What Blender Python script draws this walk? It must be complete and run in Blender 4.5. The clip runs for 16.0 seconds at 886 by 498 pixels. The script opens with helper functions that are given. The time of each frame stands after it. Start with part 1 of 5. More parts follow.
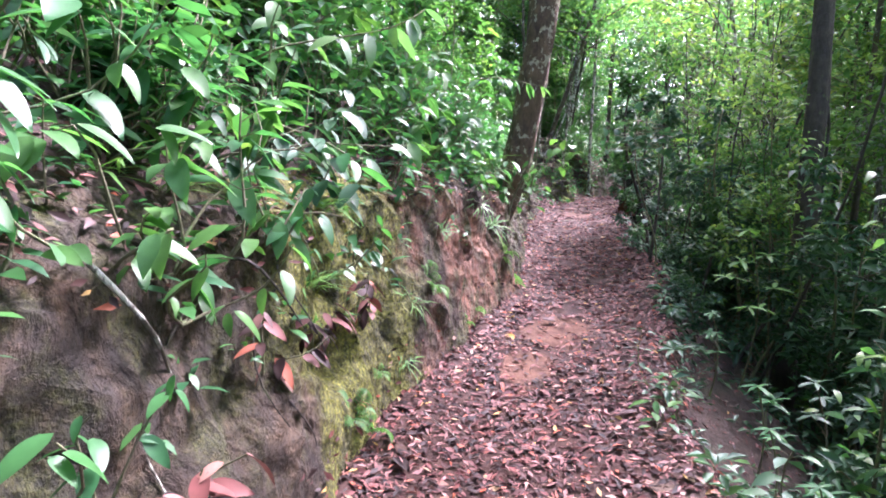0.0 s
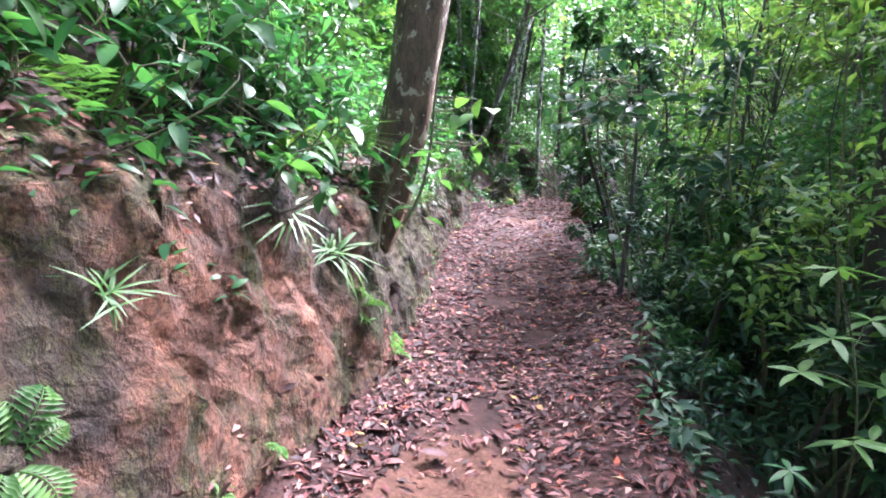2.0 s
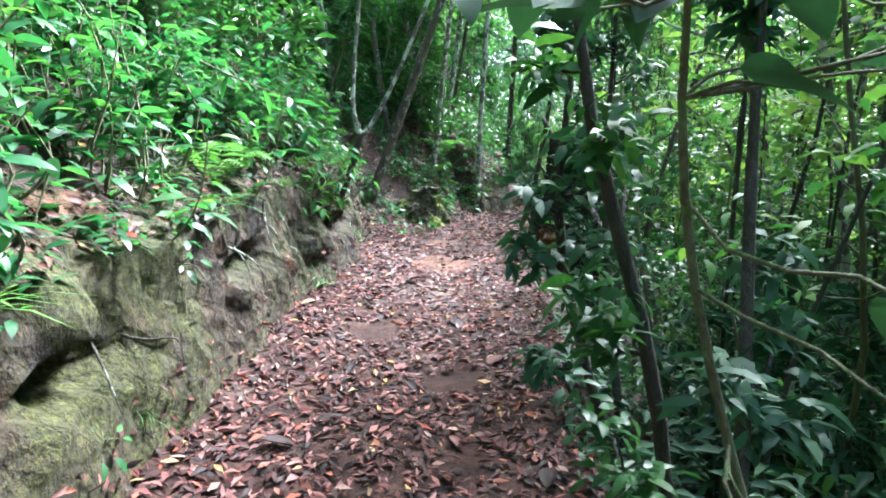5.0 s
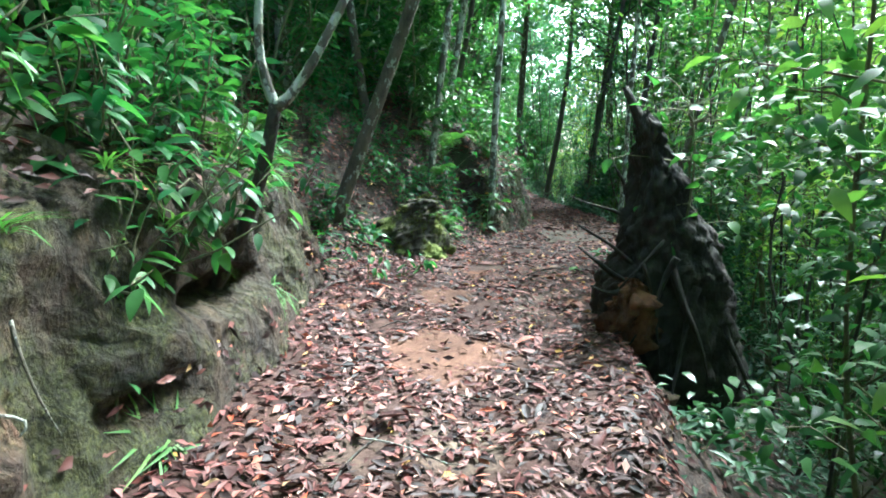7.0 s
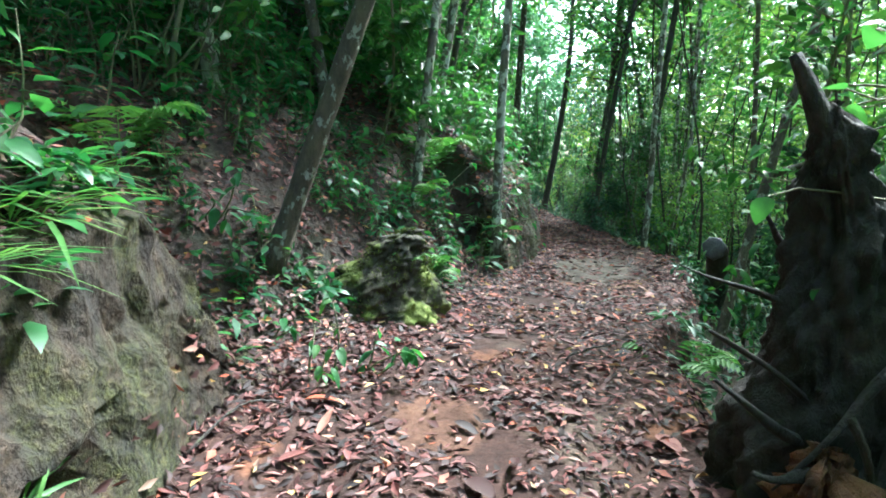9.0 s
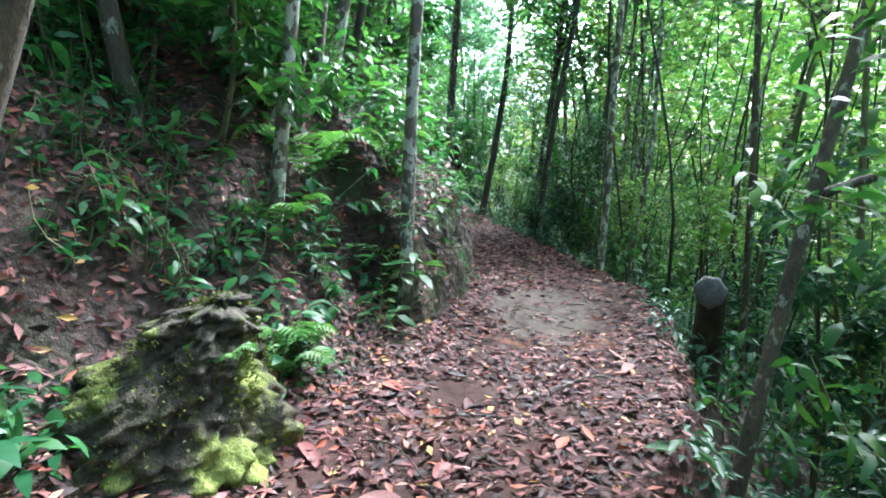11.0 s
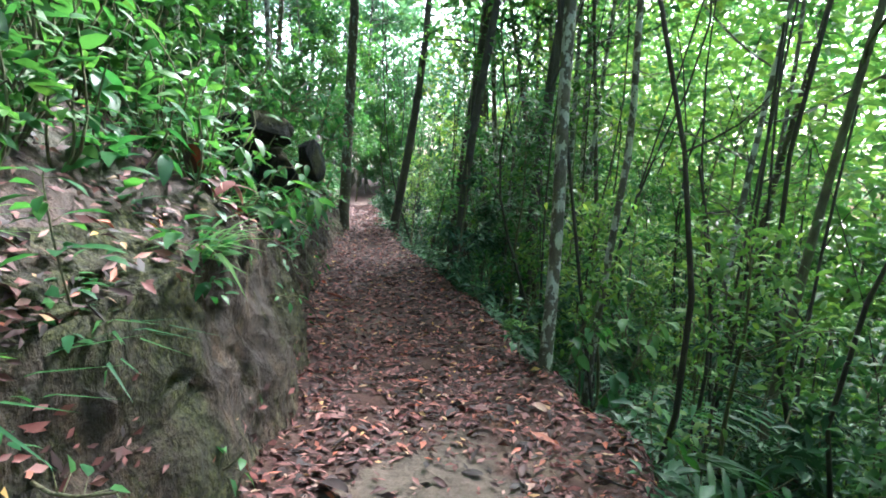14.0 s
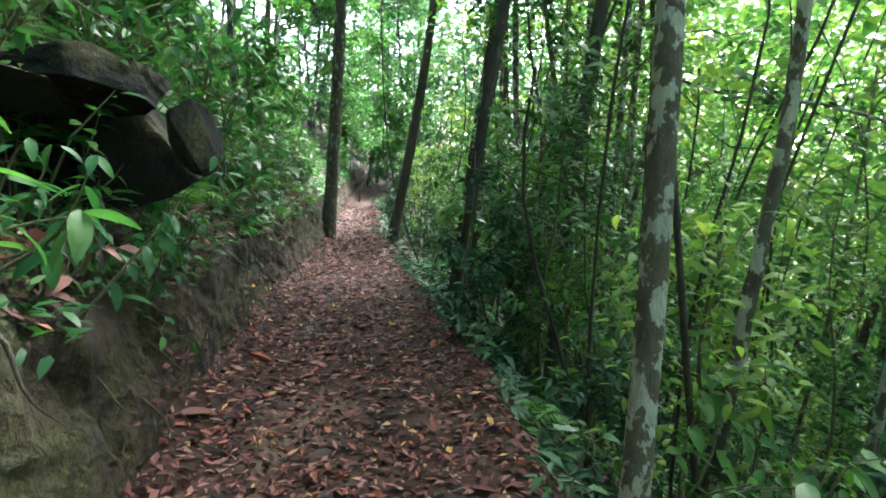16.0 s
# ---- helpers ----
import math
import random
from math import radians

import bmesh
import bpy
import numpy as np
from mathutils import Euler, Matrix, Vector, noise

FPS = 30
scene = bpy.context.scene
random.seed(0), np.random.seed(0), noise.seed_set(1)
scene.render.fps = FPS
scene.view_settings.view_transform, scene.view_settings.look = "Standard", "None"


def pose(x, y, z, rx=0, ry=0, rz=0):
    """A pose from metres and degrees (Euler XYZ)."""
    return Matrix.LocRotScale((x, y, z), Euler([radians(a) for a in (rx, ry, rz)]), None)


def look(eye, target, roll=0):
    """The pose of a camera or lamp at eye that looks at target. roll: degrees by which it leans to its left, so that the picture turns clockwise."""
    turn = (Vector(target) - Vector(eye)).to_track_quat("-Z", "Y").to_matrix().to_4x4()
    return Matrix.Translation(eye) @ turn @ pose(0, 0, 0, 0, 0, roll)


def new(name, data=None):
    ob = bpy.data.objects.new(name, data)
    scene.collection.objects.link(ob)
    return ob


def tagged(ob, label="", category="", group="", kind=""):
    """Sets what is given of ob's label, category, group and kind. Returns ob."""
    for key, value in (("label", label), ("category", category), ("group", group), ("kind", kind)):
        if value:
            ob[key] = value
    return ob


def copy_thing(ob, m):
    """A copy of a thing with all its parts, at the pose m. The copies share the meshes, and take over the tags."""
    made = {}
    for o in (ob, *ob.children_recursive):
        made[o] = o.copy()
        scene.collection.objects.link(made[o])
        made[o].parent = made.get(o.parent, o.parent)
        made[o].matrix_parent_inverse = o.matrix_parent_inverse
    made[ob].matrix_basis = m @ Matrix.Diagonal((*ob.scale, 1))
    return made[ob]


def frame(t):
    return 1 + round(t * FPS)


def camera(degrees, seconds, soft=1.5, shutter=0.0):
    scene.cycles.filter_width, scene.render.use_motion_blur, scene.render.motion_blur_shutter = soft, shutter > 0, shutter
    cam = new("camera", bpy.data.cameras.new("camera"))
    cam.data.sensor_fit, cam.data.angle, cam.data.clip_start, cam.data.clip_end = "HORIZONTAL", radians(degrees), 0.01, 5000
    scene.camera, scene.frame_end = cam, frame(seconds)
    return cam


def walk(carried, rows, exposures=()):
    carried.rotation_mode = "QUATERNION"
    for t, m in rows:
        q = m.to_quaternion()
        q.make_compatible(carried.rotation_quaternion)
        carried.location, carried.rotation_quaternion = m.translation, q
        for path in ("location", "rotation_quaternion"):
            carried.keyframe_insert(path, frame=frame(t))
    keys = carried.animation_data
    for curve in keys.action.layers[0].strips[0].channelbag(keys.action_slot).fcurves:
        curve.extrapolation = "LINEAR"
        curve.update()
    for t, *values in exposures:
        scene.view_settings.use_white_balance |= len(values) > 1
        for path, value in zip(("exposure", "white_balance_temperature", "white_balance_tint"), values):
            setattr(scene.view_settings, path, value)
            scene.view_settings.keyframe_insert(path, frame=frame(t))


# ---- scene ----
cam = camera(76.4, 16.0, soft=1.8)
METRES, EYE, TILT, LEAN, TURN = 20.0, 1.6, -7.0, 0.0, 0.0
ROWS = [
    (0.0, 0.0, 0.0, 0.0, -0.0, 0.0, 0.0),
    (0.5, 0.0129, 0.0377, 0.0062, -0.09, -0.0, 0.01),
    (1.0, 0.02, 0.0721, 0.0134, -0.85, -0.02, 0.04),
    (1.5, 0.0336, 0.1086, 0.0125, -2.59, 0.03, 0.09),
    (2.0, 0.046, 0.1499, 0.0145, -4.5, -0.0, 0.18),
    (2.5, 0.062, 0.1832, 0.0214, -6.35, -0.15, 0.14),
    (3.0, 0.0755, 0.2209, 0.0274, -7.71, -0.2, 0.07),
    (3.5, 0.0831, 0.258, 0.0356, -8.65, -0.3, -0.03),
    (4.0, 0.0921, 0.2888, 0.0408, -9.09, -0.29, -0.11),
    (6.5, 0.1217, 0.4602, 0.0638, -9.65, -0.22, -0.38),
    (7.0, 0.1279, 0.4964, 0.0715, -9.69, -0.26, -0.49),
    (7.5, 0.1344, 0.5244, 0.0801, -9.7, -0.22, -0.51),
    (8.0, 0.1368, 0.5499, 0.0838, -9.76, -0.1, -0.59),
    (10.5, 0.1677, 0.6491, 0.1044, -15.15, -0.06, -0.2),
    (11.0, 0.1804, 0.6761, 0.1095, -16.86, -0.26, -0.23),
    (11.5, 0.1907, 0.7017, 0.1184, -18.76, -0.5, -0.31),
    (12.0, 0.2047, 0.7272, 0.1213, -20.47, -0.61, -0.33),
    (12.5, 0.2182, 0.7541, 0.1267, -21.89, -0.65, -0.37),
    (13.0, 0.2353, 0.7781, 0.1311, -22.65, -0.67, -0.11),
    (13.5, 0.2515, 0.798, 0.1357, -23.02, -0.73, 0.04),
    (14.0, 0.2673, 0.819, 0.1397, -23.05, -0.74, 0.14),
    (14.5, 0.2849, 0.8414, 0.1426, -22.93, -0.85, 0.31),
    (15.0, 0.2985, 0.8679, 0.144, -22.78, -0.93, 0.23),
    (15.5, 0.3118, 0.8919, 0.1462, -22.46, -0.89, 0.16),
    (16.0, 0.321, 0.9178, 0.1502, -20.9, -0.85, -0.16),
]
walk(cam, [(t, pose(0, 0, EYE, TILT, LEAN, TURN) @ pose(METRES * x, METRES * y, METRES * z, 90 + pitch, roll, yaw)) for t, x, y, z, yaw, pitch, roll in ROWS],
     exposures=[(0.0, 3.2, 5650, 38), (2.0, 3.4, 5550, 33), (4.0, 3.45, 5350, 21), (6.5, 3.3, 5350, -2), (8.0, 3.25, 5350, -3), (10.5, 3.6, 5300, 9), (12.5, 3.65, 5400, 18), (14.0, 3.6, 5600, 13), (16.0, 3.7, 5900, 10)])

# ---- light: bright overcast sky over a closed canopy ----
world = bpy.data.worlds.new("sky")
scene.world = world
world.use_nodes = True
wn = world.node_tree.nodes
sky = wn.new("ShaderNodeTexSky")
sky.sky_type = "NISHITA"
sky.sun_disc = False
sky.sun_elevation, sky.sun_rotation = radians(52), radians(50)
sky.air_density, sky.dust_density, sky.ozone_density = 1.0, 6.0, 0.6
world.node_tree.links.new(sky.outputs["Color"], wn["Background"].inputs["Color"])
wn["Background"].inputs["Strength"].default_value = 0.15

sun = new("sun", bpy.data.lights.new("sun", "SUN"))
sun.data.energy, sun.data.angle, sun.data.color = 3.2, radians(14), (1.0, 0.97, 0.9)
sun.matrix_basis = look((0, 0, 0), (-math.sin(radians(50)) * math.cos(radians(52)), -math.cos(radians(50)) * math.cos(radians(52)), -math.sin(radians(52))))

# ---- small maths ----
rnd = random.Random(7)
rng = np.random.default_rng(7)


def smooth(a, b, v):
    k = np.clip((v - a) / (b - a), 0, 1)
    return k * k * (3 - 2 * k)


def wave(x, y, z, s):
    """Cheap smooth noise, about -1 to 1, for numpy arrays."""
    n = 0
    for i, (a, b, c, d) in enumerate(((1.0, 1.7, 0.9, 0.3), (-1.6, 0.8, 1.3, 2.1), (0.7, -1.9, 1.7, 4.4), (2.3, 1.2, -0.8, 1.2), (-0.9, 2.6, 2.2, 5.3))):
        n = n + np.sin((a * x + b * y + c * z) * s + d + 1.3 * np.sin((b * x - a * y + 0.6 * z) * s * 0.8 + 2 * d))
    return n / 3.2


# ---- the lie of the land: a footpath cut into a hillside ----
GY = [-60, -5, 0, 3.2, 5.8, 9.2, 11.1, 13.1, 15.2, 17.1, 20, 22, 31, 40, 90]
GZ = [-4, -0.5, -0.2, -0.08, 0.14, 0.43, 0.605, 0.757, 0.919, 0.96, 0.97, 1.03, 1.25, 1.6, 4]
LY = [-60, 0, 3.3, 4.2, 5, 5.9, 7.6, 8.7, 9.4, 11, 12.5, 13.3, 14.5, 15.2, 16.2, 17.4, 19.1, 19.7, 21.1, 22.2, 23.8, 25.2, 27.2, 30.1, 40, 90]
LX = [-16, -1.1, -0.47, -0.19, 0.19, 0.58, 1.1, 1.22, 1.36, 1.6, 2.0, 2.25, 2.32, 2.6, 3.5, 4.66, 5.53, 5.85, 6.08, 6.3, 6.7, 7.13, 7.77, 8.45, 11, 26]
RY = [-60, 0, 2.9, 3.7, 5, 6.3, 7.4, 8.4, 9.9, 11.4, 12.6, 13.4, 15.3, 16.3, 17.5, 18.9, 20, 21.3, 22.6, 23.8, 25.4, 28.5, 33.7, 40, 90]
RX = [-14, 0.8, 1.38, 1.55, 1.95, 2.46, 2.85, 3.1, 3.3, 3.6, 4.05, 4.25, 5.0, 5.8, 6.75, 7.35, 7.6, 7.8, 8.05, 8.2, 8.4, 9.0, 10.2, 12.2, 28]
HY = [-60, 0, 5, 7, 8.5, 10, 12, 14.4, 17.5, 18.3, 19.8, 20.8, 22, 25, 30, 90]
HH = [1.45, 1.45, 1.42, 1.15, 0.95, 0.85, 1.0, 0.95, 0.55, 0.95, 1.05, 0.75, 0.55, 0.6, 0.6, 0.6]


def left_edge(y):
    return np.interp(y, LY, LX) + 0.04 * np.sin(3.1 * y) + 0.03 * np.sin(7.7 * y + 1)


def right_edge(y):
    return np.interp(y, RY, RX) + 0.06 * np.sin(2.3 * y + 2) + 0.04 * np.sin(6.1 * y)


def bank_height(x, y):
    d = np.clip(left_edge(y) - x, 0, None)
    alcove = smooth(14.4, 14.75, y) * (1 - smooth(-0.12, 0.12, y - 17.5 - np.clip(4.68 - x, 0, 9) * 1.5)) * (1 - smooth(0.45, 1.5, d))
    return np.interp(y, HY, HH) * (1 - alcove) + 0.06 * alcove


def height(x, y):
    """The ground's height at a place, for numbers or arrays."""
    x, y = np.asarray(x, float), np.asarray(y, float)
    z = np.interp(y, GY, GZ)
    xl, xr = left_edge(y), right_edge(y)
    d, e = np.clip(xl - x, 0, None), np.clip(x - xr, 0, None)
    h = bank_height(x, y)
    width = 0.07 + 0.11 * h
    d2 = np.clip(d - width, 0, None)
    k = np.clip(d / width, 0, 1)
    face = h * (k + 0.10 * np.sin(2 * np.pi * k))
    up = np.interp(y, [-5, 8, 11, 14.5, 15, 17.5, 18.5, 22, 30], [1.0, 0.95, 0.8, 0.75, 0.5, 0.5, 0.7, 0.85, 0.7]) * np.minimum(d2, 5) + 0.6 * np.clip(d2 - 5, 0, None) + 0.10 * np.clip(d2 - 1.2, 0, 4) - 0.72 * np.clip(d2 - 22, 0, None)
    down = -0.75 * np.clip(e - 0.12, 0, None) - 0.15 * smooth(0, 0.3, e) + 0.75 * np.clip(e - 22, 0, None)
    far = smooth(0.3, 3, np.maximum(d2, e))
    rough = 0.018 * wave(x, y, 0, 3.2) + 0.010 * wave(x, y, 3, 9.0) + 0.13 * far * wave(x, y, 7, 1.1)
    mid = np.clip((x - xl) / np.maximum(xr - xl, 0.1), 0, 1)
    dish = 0.07 * (2 * mid - 1) ** 2 * (1 - np.minimum(1, 5 * (d + e)))
    return z + face + up + down + rough + dish


def ground_z(x, y):
    return float(height(x, y))


# ---- mesh helpers ----
def make_mesh(name, v, f, mats, smooth_faces=True, index=None):
    v, f = np.asarray(v, np.float32), np.asarray(f, np.int32)
    me = bpy.data.meshes.new(name)
    n = f.shape[1]
    me.vertices.add(len(v)), me.loops.add(f.size), me.polygons.add(len(f))
    me.vertices.foreach_set("co", v.ravel())
    me.loops.foreach_set("vertex_index", f.ravel())
    me.polygons.foreach_set("loop_start", np.arange(0, f.size, n, dtype=np.int32))
    if smooth_faces:
        me.polygons.foreach_set("use_smooth", np.ones(len(f), bool))
    for m in mats if isinstance(mats, (list, tuple)) else [mats]:
        me.materials.append(m)
    if index is not None:
        me.polygons.foreach_set("material_index", np.asarray(index, np.int32))
    me.update()
    me.validate()
    return me


def part(name, vf, mat, parent=None, label="", flat=False):
    """One mesh object from vertices and faces, under a thing or a part."""
    ob = new(name, make_mesh(name, vf[0], vf[1], mat, not flat))
    if parent is not None:
        ob.parent = parent
    return tagged(ob, label)


def join(pieces):
    vs, fs, n = [], [], 0
    for v, f in pieces:
        vs.append(np.asarray(v, float)), fs.append(np.asarray(f) + n)
        n += len(v)
    return np.concatenate(vs), np.concatenate(fs)


def unit(a):
    return a / np.maximum(np.linalg.norm(a, axis=-1, keepdims=True), 1e-9)


def tube(points, radii, sides=8, knobs=0.0, cap=True):
    """A round limb along points; knobs: unevenness as a share of its radius."""
    p, r = np.asarray(points, float), np.asarray(radii, float)
    t = unit(np.gradient(p, axis=0))
    ref = np.array([0.3, 1, 0.1]) if abs(t[0][1]) < 0.8 else np.array([1, 0.2, 0])
    a = unit(np.cross(t, ref))
    b = np.cross(t, a)
    ang = np.linspace(0, 2 * np.pi, sides, endpoint=False)
    ring = r[:, None] * (1 + knobs * wave(np.cos(ang)[None] * 2 + 0 * r[:, None], np.sin(ang)[None] * 2 + 0 * r[:, None], p[:, 2:3] * 3 + p[:, :1] * 5, 2.0))
    v = p[:, None] + ring[..., None] * (np.cos(ang)[None, :, None] * a[:, None] + np.sin(ang)[None, :, None] * b[:, None])
    n = len(p)
    i, j = np.meshgrid(np.arange(n - 1), np.arange(sides), indexing="ij")
    k = (j + 1) % sides
    q = np.stack([i * sides + j, i * sides + k, (i + 1) * sides + k, (i + 1) * sides + j], -1).reshape(-1, 4)
    f = np.concatenate([q[:, [0, 1, 2]], q[:, [0, 2, 3]]])
    v = v.reshape(-1, 3)
    if cap:
        c = len(v)
        v = np.concatenate([v, p[[0, -1]]])
        m = np.arange(sides)
        f = np.concatenate([f, np.stack([(m + 1) % sides, m, m * 0 + c], -1), np.stack([(n - 1) * sides + m, (n - 1) * sides + (m + 1) % sides, m * 0 + c + 1], -1)])
    return v, f


def bend(a, b, n=8, sway=0.1, seed=0):
    """n points from a to b with some sway."""
    g = np.random.default_rng(seed)
    k = np.linspace(0, 1, n)[:, None]
    a, b = np.asarray(a, float), np.asarray(b, float)
    p = a + (b - a) * k
    L = np.linalg.norm(b - a)
    w1, w2 = g.normal(size=(2, 3)) * sway * L
    return p + np.sin(np.pi * k) * w1 * 0.5 + np.sin(2 * np.pi * k) * w2 * 0.25


def blades(base, way, up, length, width, droop=0.15, fold=0.2, fine=True):
    """Leaves: base points, directions, facing, lengths, widths (arrays). fine: eight faces each; else two."""
    base, way, up = (np.asarray(a, float) for a in (base, way, up))
    n = len(base)
    length, width = np.broadcast_to(length, n)[:, None], np.broadcast_to(width, n)[:, None]
    way = unit(way)
    side = unit(np.cross(way, up))
    nor = np.cross(side, way)
    drop = lambda k: -nor * length * droop * k * k
    if not fine:
        m = base + way * length * 0.5
        v = np.stack([base, m + side * width / 2 + nor * width * fold, base + way * length + drop(1.0), m - side * width / 2 + nor * width * fold], 1).reshape(-1, 3)
        o = (np.arange(n) * 4)[:, None, None]
        return v, (o + np.array([[0, 1, 2], [0, 2, 3]])).reshape(-1, 3)
    if fine == "hex":
        p, q = base + way * length * 0.3 + drop(0.3), base + way * length * 0.68 + drop(0.68)
        s, u = side * width * 0.46, nor * width * fold
        v = np.stack([base, p + s + u, q + s * 0.8 + u, base + way * length + drop(1.0), q - s * 0.8 + u, p - s + u], 1).reshape(-1, 3)
        o = (np.arange(n) * 6)[:, None, None]
        return v, (o + np.array([[0, 1, 5], [1, 2, 5], [2, 4, 5], [2, 3, 4]])).reshape(-1, 3)
    rows = [base]
    for k, w in ((0.28, 0.88), (0.62, 0.92)):
        m = base + way * length * k + drop(k)
        rows += [m + side * width / 2 * w + nor * width * fold * w, m, m - side * width / 2 * w + nor * width * fold * w]
    rows.append(base + way * length + drop(1.0))
    v = np.stack(rows, 1).reshape(-1, 3)
    o = (np.arange(n) * 8)[:, None, None]
    t = np.array([[0, 1, 2], [0, 2, 3], [1, 4, 5], [1, 5, 2], [2, 5, 6], [2, 6, 3], [4, 7, 5], [5, 7, 6]])
    return v, (o + t).reshape(-1, 3)


def one_leaf(length, width, droop=0.25, fold=0.12, tip=0.75):
    """A single smooth leaf along x, with a folded midrib."""
    k = np.linspace(0, 1, 9)
    w = width / 2 * np.sin(np.pi * k ** tip) ** 0.8 + 0.0005
    z = -length * droop * k * k
    v = np.stack([np.stack([k * length, w, z + w * 2 * fold + 0.006 * length * np.sin(9 * k)], -1), np.stack([k * length, 0 * k, z], -1), np.stack([k * length, -w, z + w * 2 * fold - 0.006 * length * np.sin(8 * k)], -1)], 1).reshape(-1, 3)
    f = []
    for i in range(8):
        for j in range(2):
            a = 3 * i + j
            f += [(a, a + 3, a + 4), (a, a + 4, a + 1)]
    return v, np.array(f)[:, ::-1]


def ways(n, g, low=-0.4, high=0.6):
    """n directions all round, with a height between low and high."""
    a = g.uniform(0, 2 * np.pi, n)
    return unit(np.stack([np.cos(a), np.sin(a), g.uniform(low, high, n)], -1))


# ---- materials ----
def material(name, rough=0.8):
    m = bpy.data.materials.new(name)
    m.use_nodes = True
    t = m.node_tree
    b = t.nodes["Principled BSDF"]
    b.inputs["Roughness"].default_value = rough
    return m, t, b


def node(t, kind, **sets):
    n = t.nodes.new(kind)
    for k, v in sets.items():
        n.inputs[k.replace("_", " ")].default_value = v
    return n


def ramp(t, fac, stops, mode="LINEAR"):
    n = t.nodes.new("ShaderNodeValToRGB")
    n.color_ramp.interpolation = mode
    while len(n.color_ramp.elements) < len(stops):
        n.color_ramp.elements.new(0.5)
    for e, (p, c) in zip(n.color_ramp.elements, stops):
        e.position, e.color = p, (*c, 1)
    t.links.new(fac, n.inputs["Fac"])
    return n.outputs["Color"]


def noise_tex(t, scale, detail=4.0, rough=0.6, stretch=None, coord="Object"):
    c = t.nodes.new("ShaderNodeTexCoord")
    n = node(t, "ShaderNodeTexNoise", Scale=scale, Detail=detail, Roughness=rough)
    out = c.outputs[coord]
    if stretch:
        m = t.nodes.new("ShaderNodeMapping")
        m.inputs["Scale"].default_value = stretch
        t.links.new(out, m.inputs["Vector"])
        out = m.outputs["Vector"]
    t.links.new(out, n.inputs["Vector"])
    return n.outputs["Fac"]


def mix(t, fac, a, b, blend="MIX"):
    n = t.nodes.new("ShaderNodeMix")
    n.data_type, n.blend_type = "RGBA", blend
    for sock, v in ((n.inputs["Factor"], fac), (n.inputs["A"], a), (n.inputs["B"], b)):
        if isinstance(v, (int, float)):
            sock.default_value = v
        elif isinstance(v, tuple):
            sock.default_value = (*v, 1)
        else:
            t.links.new(v, sock)
    return n.outputs["Result"]


def grey(t, fac, a, b):
    """A plain number from fac, stretched from a..b to 0..1."""
    n = t.nodes.new("ShaderNodeMapRange")
    n.interpolation_type = "SMOOTHSTEP"
    n.inputs["From Min"].default_value, n.inputs["From Max"].default_value = a, b
    t.links.new(fac, n.inputs["Value"])
    return n.outputs["Result"]


def bump(t, b, heights, strength=0.6, distance=0.02):
    last = None
    for h, d in heights:
        n = t.nodes.new("ShaderNodeBump")
        n.inputs["Strength"].default_value, n.inputs["Distance"].default_value = strength, d
        t.links.new(h, n.inputs["Height"])
        if last:
            t.links.new(last, n.inputs["Normal"])
        last = n.outputs["Normal"]
    t.links.new(last, b.inputs["Normal"])


def leaf_material(name, stops, rough=0.46, glow=0.45, tint=(1.35, 1.5, 0.75), loose=False, gloss=0.38):
    """A leaf: waxy on top, letting light through; each leaf its own shade."""
    m, t, b = material(name, rough)
    g = t.nodes.new("ShaderNodeNewGeometry")
    o = t.nodes.new("ShaderNodeObjectInfo")
    s = t.nodes.new("ShaderNodeMath")
    s.operation = "MULTIPLY_ADD"
    s.inputs[1].default_value = 0.35
    t.links.new(o.outputs["Random"], s.inputs[0])
    h = t.nodes.new("ShaderNodeMath")
    h.operation = "MULTIPLY"
    h.inputs[1].default_value = 0.65
    t.links.new(g.outputs["Random Per Island"], h.inputs[0])
    t.links.new(h.outputs[0], s.inputs[2])
    shade = s.outputs[0]
    if loose:
        s.inputs[1].default_value = 1.0
        h.inputs[1].default_value = 1.0
        fr = t.nodes.new("ShaderNodeMath")
        fr.operation = "FRACT"
        t.links.new(shade, fr.inputs[0])
        shade = fr.outputs[0]
    c = ramp(t, shade, stops)
    spots = noise_tex(t, 25.0, 3.0)
    c = mix(t, 0.35, c, ramp(t, spots, [(0.3, (0.45, 0.5, 0.4)), (0.65, (1.15, 1.12, 1.1))]), "MULTIPLY")
    t.links.new(c, b.inputs["Base Color"])
    b.inputs["Specular IOR Level"].default_value = gloss
    tr = t.nodes.new("ShaderNodeBsdfTranslucent")
    t.links.new(mix(t, 1.0, c, tint, "MULTIPLY"), tr.inputs["Color"])
    ms = t.nodes.new("ShaderNodeMixShader")
    ms.inputs[0].default_value = glow
    t.links.new(b.outputs[0], ms.inputs[1]), t.links.new(tr.outputs[0], ms.inputs[2])
    t.links.new(ms.outputs[0], t.nodes["Material Output"].inputs["Surface"])
    return m


LEAF_BUSH = leaf_material("leaf_bush", [(0.0, (0.022, 0.08, 0.03)), (0.4, (0.042, 0.13, 0.042)), (0.75, (0.075, 0.18, 0.045)), (1.0, (0.15, 0.24, 0.05))])
LEAF_HERB = leaf_material("leaf_herb", [(0.0, (0.016, 0.075, 0.034)), (0.5, (0.032, 0.125, 0.045)), (0.9, (0.065, 0.185, 0.045)), (1.0, (0.2, 0.25, 0.05))], 0.42)
# far leaves: distance haze put into a paler, bluer green
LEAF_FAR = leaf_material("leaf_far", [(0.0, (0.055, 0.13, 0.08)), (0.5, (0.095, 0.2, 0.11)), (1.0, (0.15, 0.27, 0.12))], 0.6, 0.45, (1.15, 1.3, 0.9))
